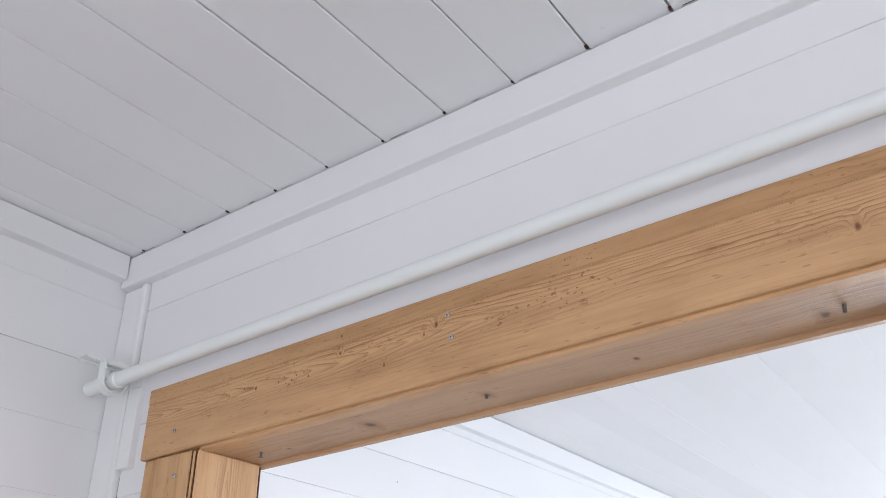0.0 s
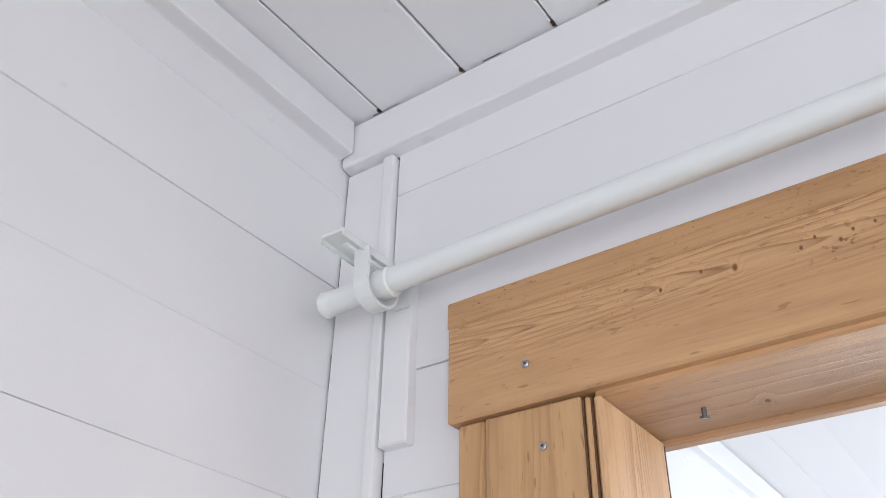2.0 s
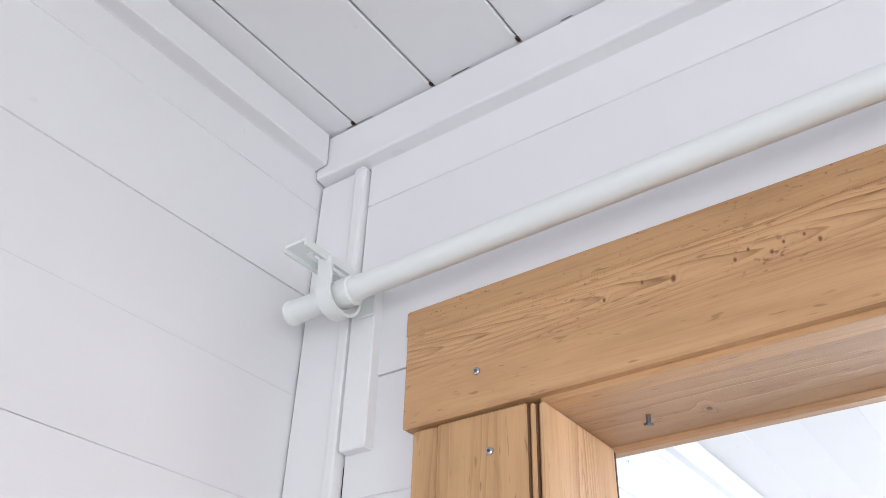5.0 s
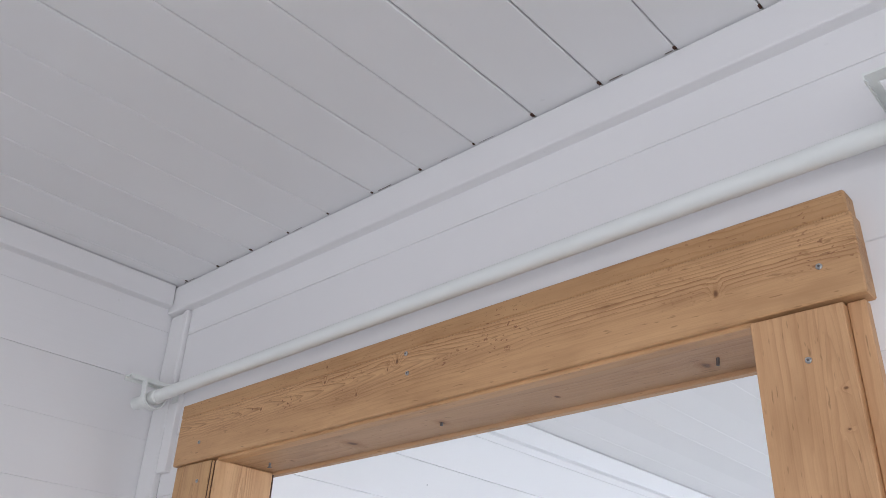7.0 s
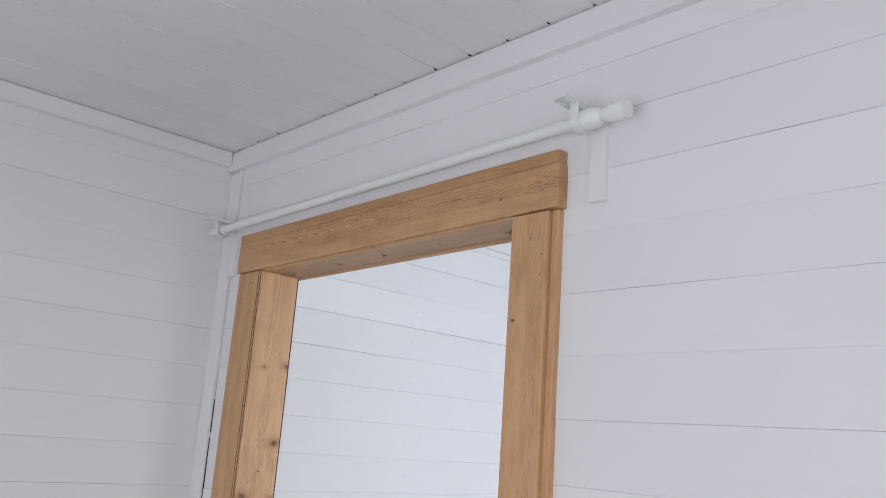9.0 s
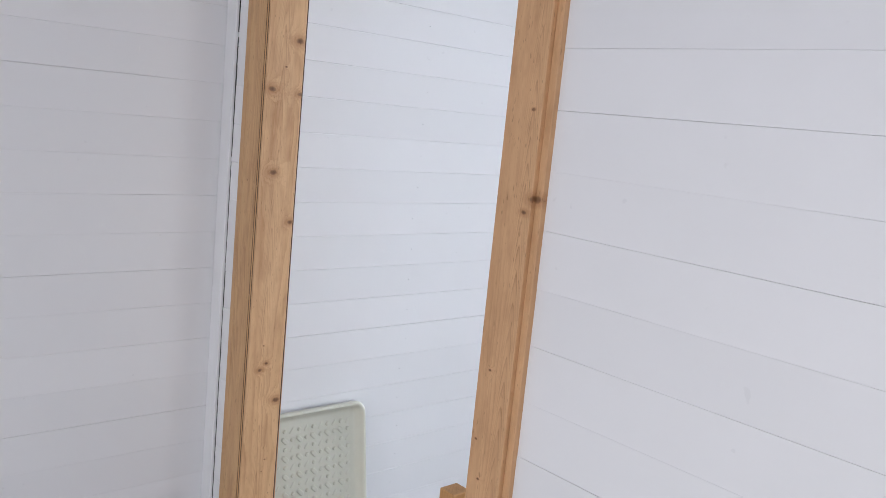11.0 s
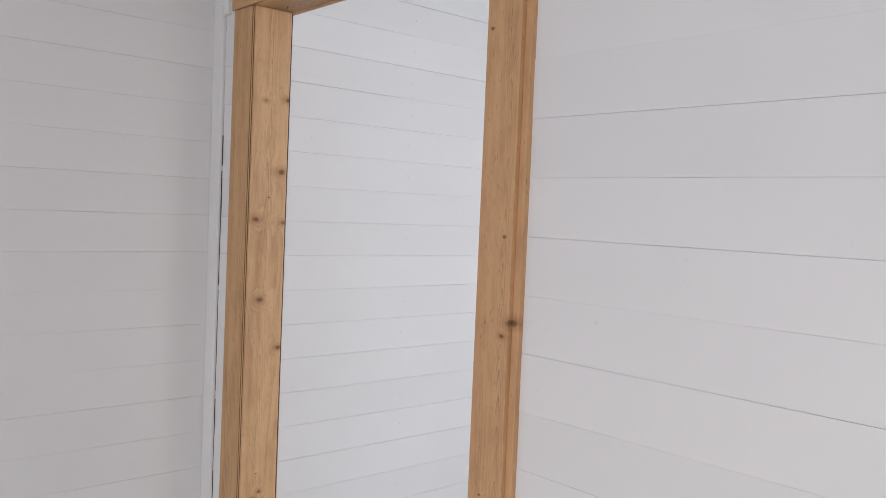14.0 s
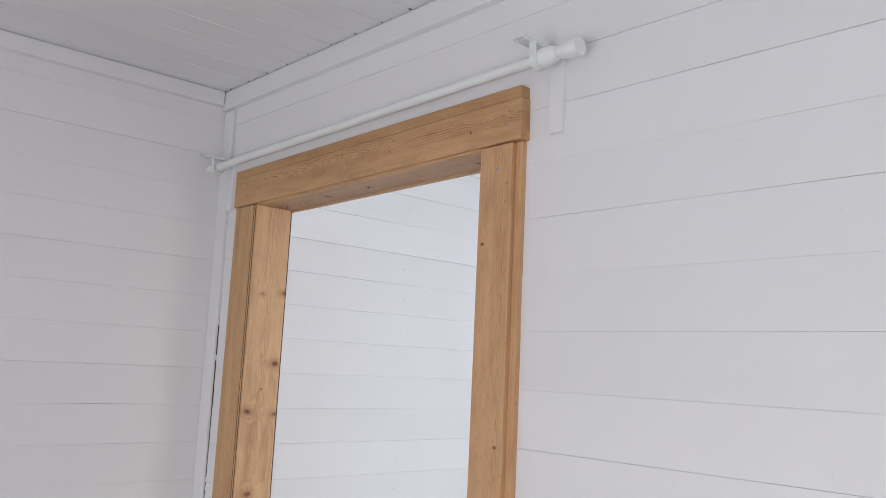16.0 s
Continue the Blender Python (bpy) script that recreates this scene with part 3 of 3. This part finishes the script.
part("sleeve", lathe(bmesh.new(), (-1.461, RY, RZ), (1, 0, 0), [(0, 0.0098), (0, 0.0112), (0.012, 0.0112), (0.0135, 0.0098)]), enamel, curtain_rod, smooth=True)
part("end_cap", lathe(bmesh.new(), (-1.5125, RY, RZ), (1, 0, 0), [(0, 0.0085), (0.001, 0.0098), (0.003, 0.0101), (0.004, 0.0094), (0.012, 0.0094)]), enamel, curtain_rod, smooth=True)


def strap(bm, x0, x1, pts, thick):
    """Bent strip of metal of width x0 to x1 along points of (y, z)."""
    n = len(pts)
    rows = []
    for k, (y, z) in enumerate(pts):
        a, b = pts[max(k - 1, 0)], pts[min(k + 1, n - 1)]
        d = Vector((b[0] - a[0], b[1] - a[1])).normalized()
        o = Vector((-d.y, d.x)) * thick / 2
        rows.append([bm.verts.new((x, y + s * o.x, z + s * o.y)) for x, s in ((x0, 1), (x1, 1), (x1, -1), (x0, -1))])
    for a, b in zip(rows, rows[1:]):
        for k in range(4):
            bm.faces.new((a[k], a[(k + 1) % 4], b[(k + 1) % 4], b[k]))
    bm.faces.new(rows[0])
    bm.faces.new(rows[-1][::-1])
    return bm


def rod_bracket(x, z, label):
    """Wall bracket: slotted arm above, open hook below it."""
    ob = base("curtain_rod_bracket", x, YD - 0.01, z, label, "bracket", "curtain rod brackets")
    top = z + 0.0255
    bm = bmesh.new()
    box(bm, x - 0.0105, x - 0.003, 1.337, YD - 0.0125, top - 0.0012, top + 0.0012)
    box(bm, x + 0.003, x + 0.0105, 1.337, YD - 0.0125, top - 0.0012, top + 0.0012)
    box(bm, x - 0.003, x + 0.003, 1.337, 1.350, top - 0.0012, top + 0.0012)
    box(bm, x - 0.003, x + 0.003, YD - 0.026, YD - 0.0125, top - 0.0012, top + 0.0012)
    box(bm, x - 0.0105, x - 0.0092, 1.337, YD - 0.0125, top - 0.005, top - 0.0012)
    box(bm, x + 0.0092, x + 0.0105, 1.337, YD - 0.0125, top - 0.005, top - 0.0012)
    part("arm", bm, enamel, ob)
    pts = [(1.3615, top - 0.002)]
    for k in range(0, 15):
        a = radians(165 + k * 14)
        pts.append((RY + 0.0168 * math.cos(a), z + 0.0168 * math.sin(a)))
    part("hook", strap(bmesh.new(), x + 0.001, x + 0.014, pts, 0.0022), enamel, ob, smooth=True)
    bm = boxed(x - 0.008, x + 0.008, YD - 0.0125, YD - 0.0095, z + 0.004, z + 0.03, bevel=0.001)
    part("wall_plate", bm, enamel, ob)
    return ob


rod_bracket(-1.471, RZ, "white metal curtain rod bracket with an open hook, by the corner")
rod_bracket(-0.4215, RZ + 0.0155, "white metal curtain rod bracket with an open hook, beside the doorway")


def mounting_block(x0, x1, z0, z1, label):
    bm = boxed(x0, x1, YD - 0.0095, YD + 0.004, z0, z1, bevel=0.0012)
    return tagged(new("mounting_block", mesh_of("mounting_block", bm, paint_trim)), label, "mounting strip", "mounting blocks")


mounting_block(-1.489, -1.4645, 2.052, 2.183, "white painted wooden strip under the rod bracket by the corner")
mounting_block(-0.430, -0.4025, 2.060, 2.2, "white painted wooden strip under the rod bracket beside the doorway")

# small white box under the ceiling
junction = base("junction_box", -0.16, YD - 0.02, 2.31, "small white plastic junction box on the cornice", "junction box")
part("body", boxed(-0.219, -0.06, YD - 0.042, YD - 0.0155, 2.322, ZC - 0.003, bevel=0.0015), plastic_white, junction)
part("lid", boxed(-0.19, -0.058, YD - 0.045, YD - 0.0425, 2.318, ZC - 0.004, bevel=0.001), plastic_white, junction)


# ---- screws and nails of the door trim ----
def screw(x, z, y=YC - 0.003, r=0.0026):
    bm = lathe(bmesh.new(), (x, y - 0.0016, z), (0, 1, 0), [(0, r * 0.7), (0.0006, r), (0.0022, r)], 12)
    ob = part("screw", bm, steel, door_trim, "zinc screw head", smooth=True)
    bm = lathe(bmesh.new(), (x, y - 0.0019, z), (0, 1, 0), [(0, r * 0.42), (0.0008, r * 0.45)], 6)
    part("recess", bm, dull_steel, ob)


screw(-1.362, 2.077)
screw(-1.354, 2.023, YC - 0.0005)
screw(-0.507, 2.088)
screw(-0.528, 2.016, YC)
screw(-0.961, 2.118)
screw(-0.957, 2.094)
bm = rod_bm(bmesh.new(), (-1.275, 1.469, OZ + 0.003), (-1.2755, 1.4695, OZ - 0.006), 0.0016, n=8)
rod_bm(bm, (-1.2755, 1.4695, OZ - 0.006), (-1.2757, 1.4697, OZ - 0.0072), 0.003, n=12)
part("nail", bm, dull_steel, door_trim, "bent nail left in the wood")
for x, y in ((-0.957, 1.468), (-0.623, 1.466)):
    part("nail", rod_bm(bmesh.new(), (x, y, OZ + 0.008), (x - 0.001, y, OZ - 0.001), 0.0016, n=8), dull_steel, door_trim, "bent nail left in the wood")

# ---- convector heater ----
HX, HY0, HY1, HZ0, HZ1 = -1.450, 0.42, 1.278, 0.163, 0.537
heater = base("convector_heater", XL + 0.04, (HY0 + HY1) / 2, HZ0, "white wall-mounted convector heater with wavy front and maroon top grille", "heater")


def inset(z, r):
    """How far a rounded corner draws the side in at height z."""
    d = max(HZ0 + r - z, z - (HZ1 - r), 0.0)
    return r - math.sqrt(max(r * r - d * d, 0.0))


def wave(y, z):
    """Relief of the front: shallow overlapping waves that fade towards the ends."""
    fade = max(0.0, min(1.0, (1.178 - y) / 0.06)) * max(0.0, min(1.0, (y - 0.5) / 0.06)) * max(0.0, min(1.0, (z - 0.185) / 0.02)) * max(0.0, min(1.0, (0.452 - z) / 0.02))
    s = (z - 0.18 + 0.0075 * math.sin(2 * math.pi * y / 0.34 + z * 38) + 0.0018 * math.sin(2 * math.pi * y / 0.19 + 1.3 + z * 60)) / 0.0325
    f = s - math.floor(s)
    saw = f / 0.2 if f < 0.2 else (1 - f) / 0.8
    return 0.0062 * fade * saw * saw * (3 - 2 * saw)


bm = bmesh.new()
ny, nz = 150, 220
grid = []
for j in range(nz + 1):
    t = j / nz
    z = HZ0 + (HZ1 - HZ0) * (0.5 - 0.5 * math.cos(math.pi * t)) * 0.35 + (HZ1 - HZ0) * t * 0.65
    a = inset(z, 0.068)
    row = []
    for i in range(ny + 1):
        y = HY0 + a + (HY1 - HY0 - 2 * a) * i / ny
        edge = min(i, ny - i, j * 1.2, (nz - j) * 1.2) / 3.0
        roll = 0.006 * (1 - min(edge, 1.0)) ** 2
        row.append(bm.verts.new((HX - roll + wave(y, z), y, z)))
    grid.append(row)
for j in range(nz):
    for i in range(ny):
        bm.faces.new((grid[j][i], grid[j][i + 1], grid[j + 1][i + 1], grid[j + 1][i]))
rim = [grid[0][i] for i in range(ny + 1)] + [grid[j][ny] for j in range(1, nz + 1)] + [grid[nz][i] for i in range(ny - 1, -1, -1)] + [grid[j][0] for j in range(nz - 1, 0, -1)]
back = [bm.verts.new((HX - 0.014, v.co.y, v.co.z)) for v in rim]
for k in range(len(rim)):
    bm.faces.new((rim[k], back[k], back[(k + 1) % len(rim)], rim[(k + 1) % len(rim)]))
front = part("front_panel", bm, heater_white, heater, "white front panel with wave relief", smooth=True)


def round_slab(x0, x1, y0, y1, z0, z1, r, n=8):
    """Slab with rounded corners, seen along x."""
    b = bmesh.new()
    pts = []
    for cy, cz, a0 in ((y1 - r, z1 - r, 0), (y0 + r, z1 - r, 90), (y0 + r, z0 + r, 180), (y1 - r, z0 + r, 270)):
        for k in range(n + 1):
            a = radians(a0 + 90 * k / n)
            pts.append((cy + r * math.cos(a), cz + r * math.sin(a)))
    va = [b.verts.new((x0, y, z)) for y, z in pts]
    vb = [b.verts.new((x1, y, z)) for y, z in pts]
    b.faces.new(va)
    b.faces.new(vb[::-1])
    for k in range(len(pts)):
        b.faces.new((va[k], vb[k], vb[(k + 1) % len(pts)], va[(k + 1) % len(pts)]))
    return b


part("body", round_slab(-1.512, HX - 0.0145, HY0 + 0.004, HY1 - 0.004, HZ0 + 0.004, HZ1 - 0.03, 0.07), dark_shell, heater, "dark metal body", smooth=True)
GZ = HZ1 + 0.002
grille = part("top_grille", round_slab(-1.514, HX - 0.016, HY0 + 0.008, HY1 - 0.012, HZ1 - 0.2, GZ - 0.004, 0.072, 14), maroon, heater, "maroon plastic air grille", smooth=True)
for x in (-1.5125, -1.497, -1.482, -1.4685):
    part("slat", boxed(x - 0.0013, x + 0.0013, HY0 + 0.08, HY1 - 0.08, GZ - 0.0045, GZ - 0.0012), maroon_light, grille)
y = HY0 + 0.09
while y < HY1 - 0.082:
    part("rib", boxed(-1.511, -1.4695, y - 0.0012, y + 0.0012, GZ - 0.0047, GZ - 0.001), maroon_light, grille)
    y += 0.048
part("foot_bracket", boxed(XL + 0.0005, -1.5125, HY0 + 0.14, HY0 + 0.18, 0.19, 0.46), dark_shell, heater)
part("foot_bracket", boxed(XL + 0.0005, -1.5125, HY1 - 0.18, HY1 - 0.14, 0.19, 0.46), dark_shell, heater)
bm = bmesh.new()
for k in range(7):
    a = 1.180 + k * 0.0092
    box(bm, HX - 0.0004, HX + 0.0006, a, a + 0.006, 0.1885, 0.1905)
    box(bm, HX - 0.0004, HX + 0.0006, a, a + 0.0016, 0.1885, 0.1955)
    box(bm, HX - 0.0004, HX + 0.0006, a, a + 0.006, 0.1938, 0.1958)
part("maker_mark", bm, heater_grey, front, "small dark grey maker's mark as plain bars")


def cable(bm, pts, r, n=10, steps=8):
    """Round cable through points, smoothed."""
    P = [Vector(p) for p in pts]
    P = [P[0] * 2 - P[1]] + P + [P[-1] * 2 - P[-2]]
    path = []
    for k in range(1, len(P) - 2):
        for s in range(steps):
            t = s / steps
            path.append(0.5 * ((2 * P[k]) + (P[k + 1] - P[k - 1]) * t + (2 * P[k - 1] - 5 * P[k] + 4 * P[k + 1] - P[k + 2]) * t * t + (3 * P[k] - P[k - 1] - 3 * P[k + 1] + P[k + 2]) * t ** 3))
    path.append(P[-2])
    rings = []
    for k, p in enumerate(path):
        d = (path[min(k + 1, len(path) - 1)] - path[max(k - 1, 0)]).normalized()
        side = d.cross(Vector((1, 0, 0.2))).normalized()
        up = side.cross(d)
        rings.append([bm.verts.new(p + r * (math.cos(2 * math.pi * j / n) * side + math.sin(2 * math.pi * j / n) * up)) for j in range(n)])
    for a, b in zip(rings, rings[1:]):
        for j in range(n):
            bm.faces.new((a[j], a[(j + 1) % n], b[(j + 1) % n], b[j]))
    bm.faces.new(rings[0][::-1])
    bm.faces.new(rings[-1])
    return bm


SX, SZ = -1.494, 0.238
power = part("power_cable", cable(bmesh.new(), [(-1.481, 1.13, 0.160), (-1.466, 1.19, 0.156), (-1.458, 1.23, 0.152), (-1.458, 1.262, 0.157), (-1.466, 1.292, 0.194), (-1.476, 1.312, 0.226), (SX + 0.003, 1.332, 0.236), (SX, 1.341, SZ)], 0.0034), rubber, heater, "black power cable", smooth=True)
PLUG = [(0.0, 0.0055), (0.012, 0.0065), (0.016, 0.009), (0.024, 0.0155), (0.03, 0.0185), (0.041, 0.0185)]
part("plug", lathe(bmesh.new(), (SX, 1.3395, SZ), (0, 1, 0), PLUG), rubber, power, "round black plug", smooth=True)

socket = base("wall_socket", SX, YD - 0.03, 0.18, "white surface-mounted socket with a black plug in it, by the corner", "socket")
part("housing", boxed(-1.515, -1.467, 1.3835, YD - 0.0145, 0.19, 0.268, bevel=0.003, segments=2), plastic_white, socket)
part("back_box", boxed(-1.517, -1.465, YD - 0.0142, YD - 0.0092, 0.188, 0.27, bevel=0.0015), plastic_white, socket)

# ---- boot tray ----
TY0, TY1, TL = 1.578, 1.908, 0.714
foot, head = Vector((-1.424, 0, 0.004)), Vector((-1.5385, 0, 0.0))
lean = math.asin((foot.x - head.x) / TL)
tray = new("boot_tray")
tray.location = (foot.x, (TY0 + TY1) / 2, 0.002)
tagged(tray, "cream ribbed plastic boot tray on end, leaning on the wall", "boot tray")
tray_turn = Matrix.Translation((foot.x, (TY0 + TY1) / 2, 0.002)) @ Matrix.Rotation(-lean, 4, "Y")


def tray_loop(bm, ins, d, r, n=7):
    w, h = (TY1 - TY0) / 2 - ins, TL
    out = []
    r = max(r - ins * 0.6, 0.006)
    for cy, cz, a0 in ((w - r, h - ins - r, 0), (-w + r, h - ins - r, 90), (-w + r, ins + r, 180), (w - r, ins + r, 270)):
        for k in range(n + 1):
            a = radians(a0 + 90 * k / n)
            out.append(bm.verts.new(tray_turn @ Vector((d, cy + r * math.cos(a), cz + r * math.sin(a)))))
    return out


bm = bmesh.new()
loops = [tray_loop(bm, i, d, 0.036) for i, d in ((0.012, 0.0), (0.004, 0.003), (0.0005, 0.012), (0.0, 0.024), (0.001, 0.028), (0.004, 0.0305), (0.008, 0.0305), (0.011, 0.028), (0.0135, 0.022), (0.022, 0.008), (0.027, 0.0045), (0.032, 0.004))]
for a, b in zip(loops, loops[1:]):
    for k in range(len(a)):
        bm.faces.new((a[k], a[(k + 1) % len(a)], b[(k + 1) % len(a)], b[k]))
bm.faces.new(loops[0][::-1])
bm.faces.new(loops[-1])
part("shell", bm, cream, tray, smooth=True)


def pill(bm, cy, cz, ang, length, r, height):
    """Low raised pill on the tray's floor."""
    rings = []
    for f, h in ((1.0, 0.0), (0.9, 0.6), (0.6, 0.92)):
        ring = []
        for k in range(10):
            a = 2 * math.pi * k / 10
            px, py = r * f * math.cos(a), r * f * math.sin(a)
            px += (length / 2) * (1 if math.cos(a) > 0.01 else -1 if math.cos(a) < -0.01 else 0)
            y, z = px * math.cos(ang) - py * math.sin(ang), px * math.sin(ang) + py * math.cos(ang)
            ring.append(bm.verts.new(tray_turn @ Vector((0.0038 + height * h, cy + y, cz + z))))
        rings.append(ring)
    for a, b in zip(rings, rings[1:]):
        for k in range(10):
            bm.faces.new((a[k], a[(k + 1) % 10], b[(k + 1) % 10], b[k]))
    bm.faces.new(rings[-1])


bm = bmesh.new()
half = (TY1 - TY0) / 2 - 0.05
cells = 5
step = 2 * half / cells
rows = 24
for j in range(rows + 1):
    z = 0.055 + j * (TL - 0.11) / rows
    for i in range(cells + 1):
        y = -half + i * step + (step / 2 if j % 2 else 0)
        if y > half + 0.004:
            continue
        if j % 2:
            pill(bm, y, z, radians(-46), 0.011, 0.0074, 0.0062)
        elif j > 6:
            pill(bm, y, z, radians(52), 0.014, 0.0034, 0.0022)
        else:
            for s in (-1, 1):
                pill(bm, y + s * 0.0055, z + s * 0.0072, 0.0, 0.001, 0.0032, 0.003)
        if y + step / 2 < half + 0.004:
            pill(bm, y + step / 2, z + 0.001, radians(50), 0.002, 0.0055, 0.0055)
tray_relief = part("ribs", bm, cream, tray, "raised anti-slip pills and dots", smooth=True)
tagged(tray_relief, kind="stuff")

# ---- wooden bench end behind the doorway ----
mat_post = pine("pine_bench_post", 2, 0, (), light=(0.52, 0.28, 0.11), dark=(0.37, 0.17, 0.055), lines=120, seed=31.0, stains=0.1)
mat_rail = pine("pine_bench_rail", 0, 2, (), light=(0.52, 0.28, 0.11), dark=(0.37, 0.17, 0.055), lines=120, seed=33.0, stains=0.1)
bench = base("bench_frame", -0.68, 1.56, 0, "varnished wooden bench end with bolted posts, standing behind the door trim", "bench")
PX0, PX1 = -0.763, -0.722
part("post", boxed(PX0, PX1, 1.535, 1.58, 0.002, 0.838, bevel=0.002), mat_post, bench)
part("post", boxed(PX1 + 0.0015, PX1 + 0.05, 1.541, 1.576, 0.002, 0.772, bevel=0.002), mat_post, bench)
part("rail", boxed(PX1 + 0.0015, -0.42, 1.545, 1.572, 0.7735, 0.826, bevel=0.002), mat_rail, bench)
part("rail", boxed(PX1 + 0.052, -0.42, 1.545, 1.572, 0.26, 0.33, bevel=0.002), mat_rail, bench)
part("post", boxed(-0.419, -0.375, 1.535, 1.58, 0.002, 0.838, bevel=0.002), mat_post, bench)
for z in (0.303, 0.234):
    bolt = part("bolt", lathe(bmesh.new(), (-0.749, 1.5335, z), (0, 1, 0), [(0, 0.0045), (0.0004, 0.0075), (0.003, 0.0078)], 16), steel, bench, "round steel bolt head", smooth=True)
    # Nothing is sunk: a black disc on the head paints the recess's shade.
    part("hex_recess_shade", lathe(bmesh.new(), (-0.749, 1.5331, z), (0, 1, 0), [(0, 0.0034), (0.0004, 0.0036)], 6), painted_shade, bolt)

# ---- litter on the carpet ----
rng = random.Random(77)
bm = bmesh.new()
spots = [(rng.gauss(-1.40, 0.09), rng.gauss(1.36, 0.07)) for _ in range(110)] + [(rng.uniform(-1.52, 0.6), rng.uniform(0.5, 2.3)) for _ in range(210)] + [(rng.gauss(-1.2, 0.12), rng.gauss(1.62, 0.16)) for _ in range(60)]
for x, y in spots:
    lift = FZ if y < YB else 0.0
    if y > 1.40 and x < OX0 + 0.01 and y < 1.53:
        continue
    if x < XL + 0.05 or 1.38 < y < 1.56 and (x < OX0 + 0.02 or x > OX1 - 0.02):
        continue
    a, s = rng.uniform(0, math.pi), rng.choice([0.0006, 0.0007, 0.0009, 0.0013])
    l = s * rng.choice([1.0, 1.6, 2.6])
    c, d = math.cos(a), math.sin(a)
    q = [bm.verts.new((x + u * l * c - v * s * 0.6 * d, y + u * l * d + v * s * 0.6 * c, 0.0012 + lift + w)) for u, v, w in ((-1, -1, 0), (1, -1, 0.0006), (1, 1, 0.001), (-1, 1, 0.0004))]
    top = [bm.verts.new(p.co + Vector((0, 0, 0.0009))) for p in q]
    bm.faces.new(q[::-1])
    bm.faces.new(top)
    for k in range(4):
        bm.faces.new((q[k], q[(k + 1) % 4], top[(k + 1) % 4], top[k]))
tagged(new("wood_shavings", mesh_of("wood_shavings", bm, shaving_mat)), "pale sawdust and wood shavings scattered on the carpet", "shavings", kind="stuff")


def curl(x, y, a, r):
    """One curled shaving."""
    b = bmesh.new()
    last = None
    for k in range(13):
        t = a + k * 0.2
        p = [b.verts.new((x + r * math.cos(t), y + r * math.sin(t), 0.001 + (FZ if y < YB else 0.0) + h)) for h in (0.0, 0.0028)]
        if last:
            b.faces.new((last[0], p[0], p[1], last[1]))
        last = p
    bmesh.ops.solidify(b, geom=b.faces[:], thickness=0.0005)
    return tagged(new("curled_shaving", mesh_of("curled_shaving", b, shaving_mat)), "curled pale wood shaving lying on the carpet", "shaving", "curled shavings")


curl(-1.35, 1.86, 0.4, 0.011)
curl(-1.27, 1.30, 2.0, 0.012)
curl(-1.12, 1.66, 1.0, 0.009)

# ---- cladding, one piece a board ----
ROWS_N = [2.109 - PITCH * k for k in range(0, 25)][::-1] + [2.195, 2.276, ZC + 0.02]
ROWS_W = [2.292 - 0.0901 * k for k in range(-1, 27)][::-1]
ROWS_F = [2.302 - 0.0925 * k for k in range(-1, 26)][::-1]
clad(wall_west, 1, YS, YD + 0.012, XL, 1, ROWS_W, paint_y, 11, fine=0.65)
clad(wall_west, 1, YB - 0.002, YN, XL, 1, ROWS_F, paint_far, 12, fine=1.1)
clad(wall_north, 0, CX1 - 0.012, XR, YD, -1, [z for z in ROWS_N if z < 2.12], paint_x, 13, fine=0.52)
clad(wall_north, 0, XL + 0.0570, CX0 + 0.012, YD, -1, [z for z in ROWS_N if z < 2.12], paint_x, 14)
clad(wall_north, 0, XL + 0.0570, XR, YD, -1, [z for z in ROWS_N if z > 2.10], paint_x, 15)


# ---- nail heads in the far room's boards ----
nail_mesh = mesh_of("nail", lathe(bmesh.new(), (0, 0, 0), (1, 0, 0), [(0, 0.0016), (0.0005, 0.0016), (0.0008, 0.0011)], 8), steel)
for k, z in enumerate(ROWS_F[1:-1]):
    for f in (0.52,):
        ob = new("nail", nail_mesh)
        ob.location = (XL, 2.06 + rng.uniform(-0.008, 0.008), z + f * 0.0898)
        ob.parent = wall_west


# ---- drips and lumps in the wall paint ----
def paint_drip(wall, place, out, size):
    """A small hardened lump of paint with a short run below it."""
    b = bmesh.new()
    bmesh.ops.create_icosphere(b, subdivisions=2, radius=size)
    for v in b.verts:
        v.co = Vector((v.co.x * (0.3 if out[0] else 1), v.co.y * (0.3 if out[1] else 1), v.co.z * 1.4 - (0.9 * size if v.co.z < -0.3 * size and abs(v.co.x + v.co.y) < 0.5 * size else 0)))
    ob = new("paint_drip", mesh_of("paint_drip", b, paint_trim, True))
    ob.location = place
    ob.parent = wall


for x, z, size in ((-0.245, 2.118, 0.004), (-0.30, 1.93, 0.0018), (0.02, 2.17, 0.002), (-0.12, 1.74, 0.0016), (-0.2, 1.52, 0.002), (-0.36, 0.93, 0.0022), (-0.31, 0.76, 0.0018), (-0.17, 1.02, 0.0016), (-0.98, 2.232, 0.0015)):
    paint_drip(wall_north, (x, YD, z), (0, 1), size)
for y, z, size in ((1.33, 2.318, 0.002), (1.22, 1.63, 0.0016), (0.95, 1.17, 0.0016), (1.05, 1.9, 0.0015), (2.2, 1.25, 0.002), (2.33, 0.9, 0.0022), (1.75, 1.75, 0.0018)):
    paint_drip(wall_west, (XL, y, z), (1, 0), size)
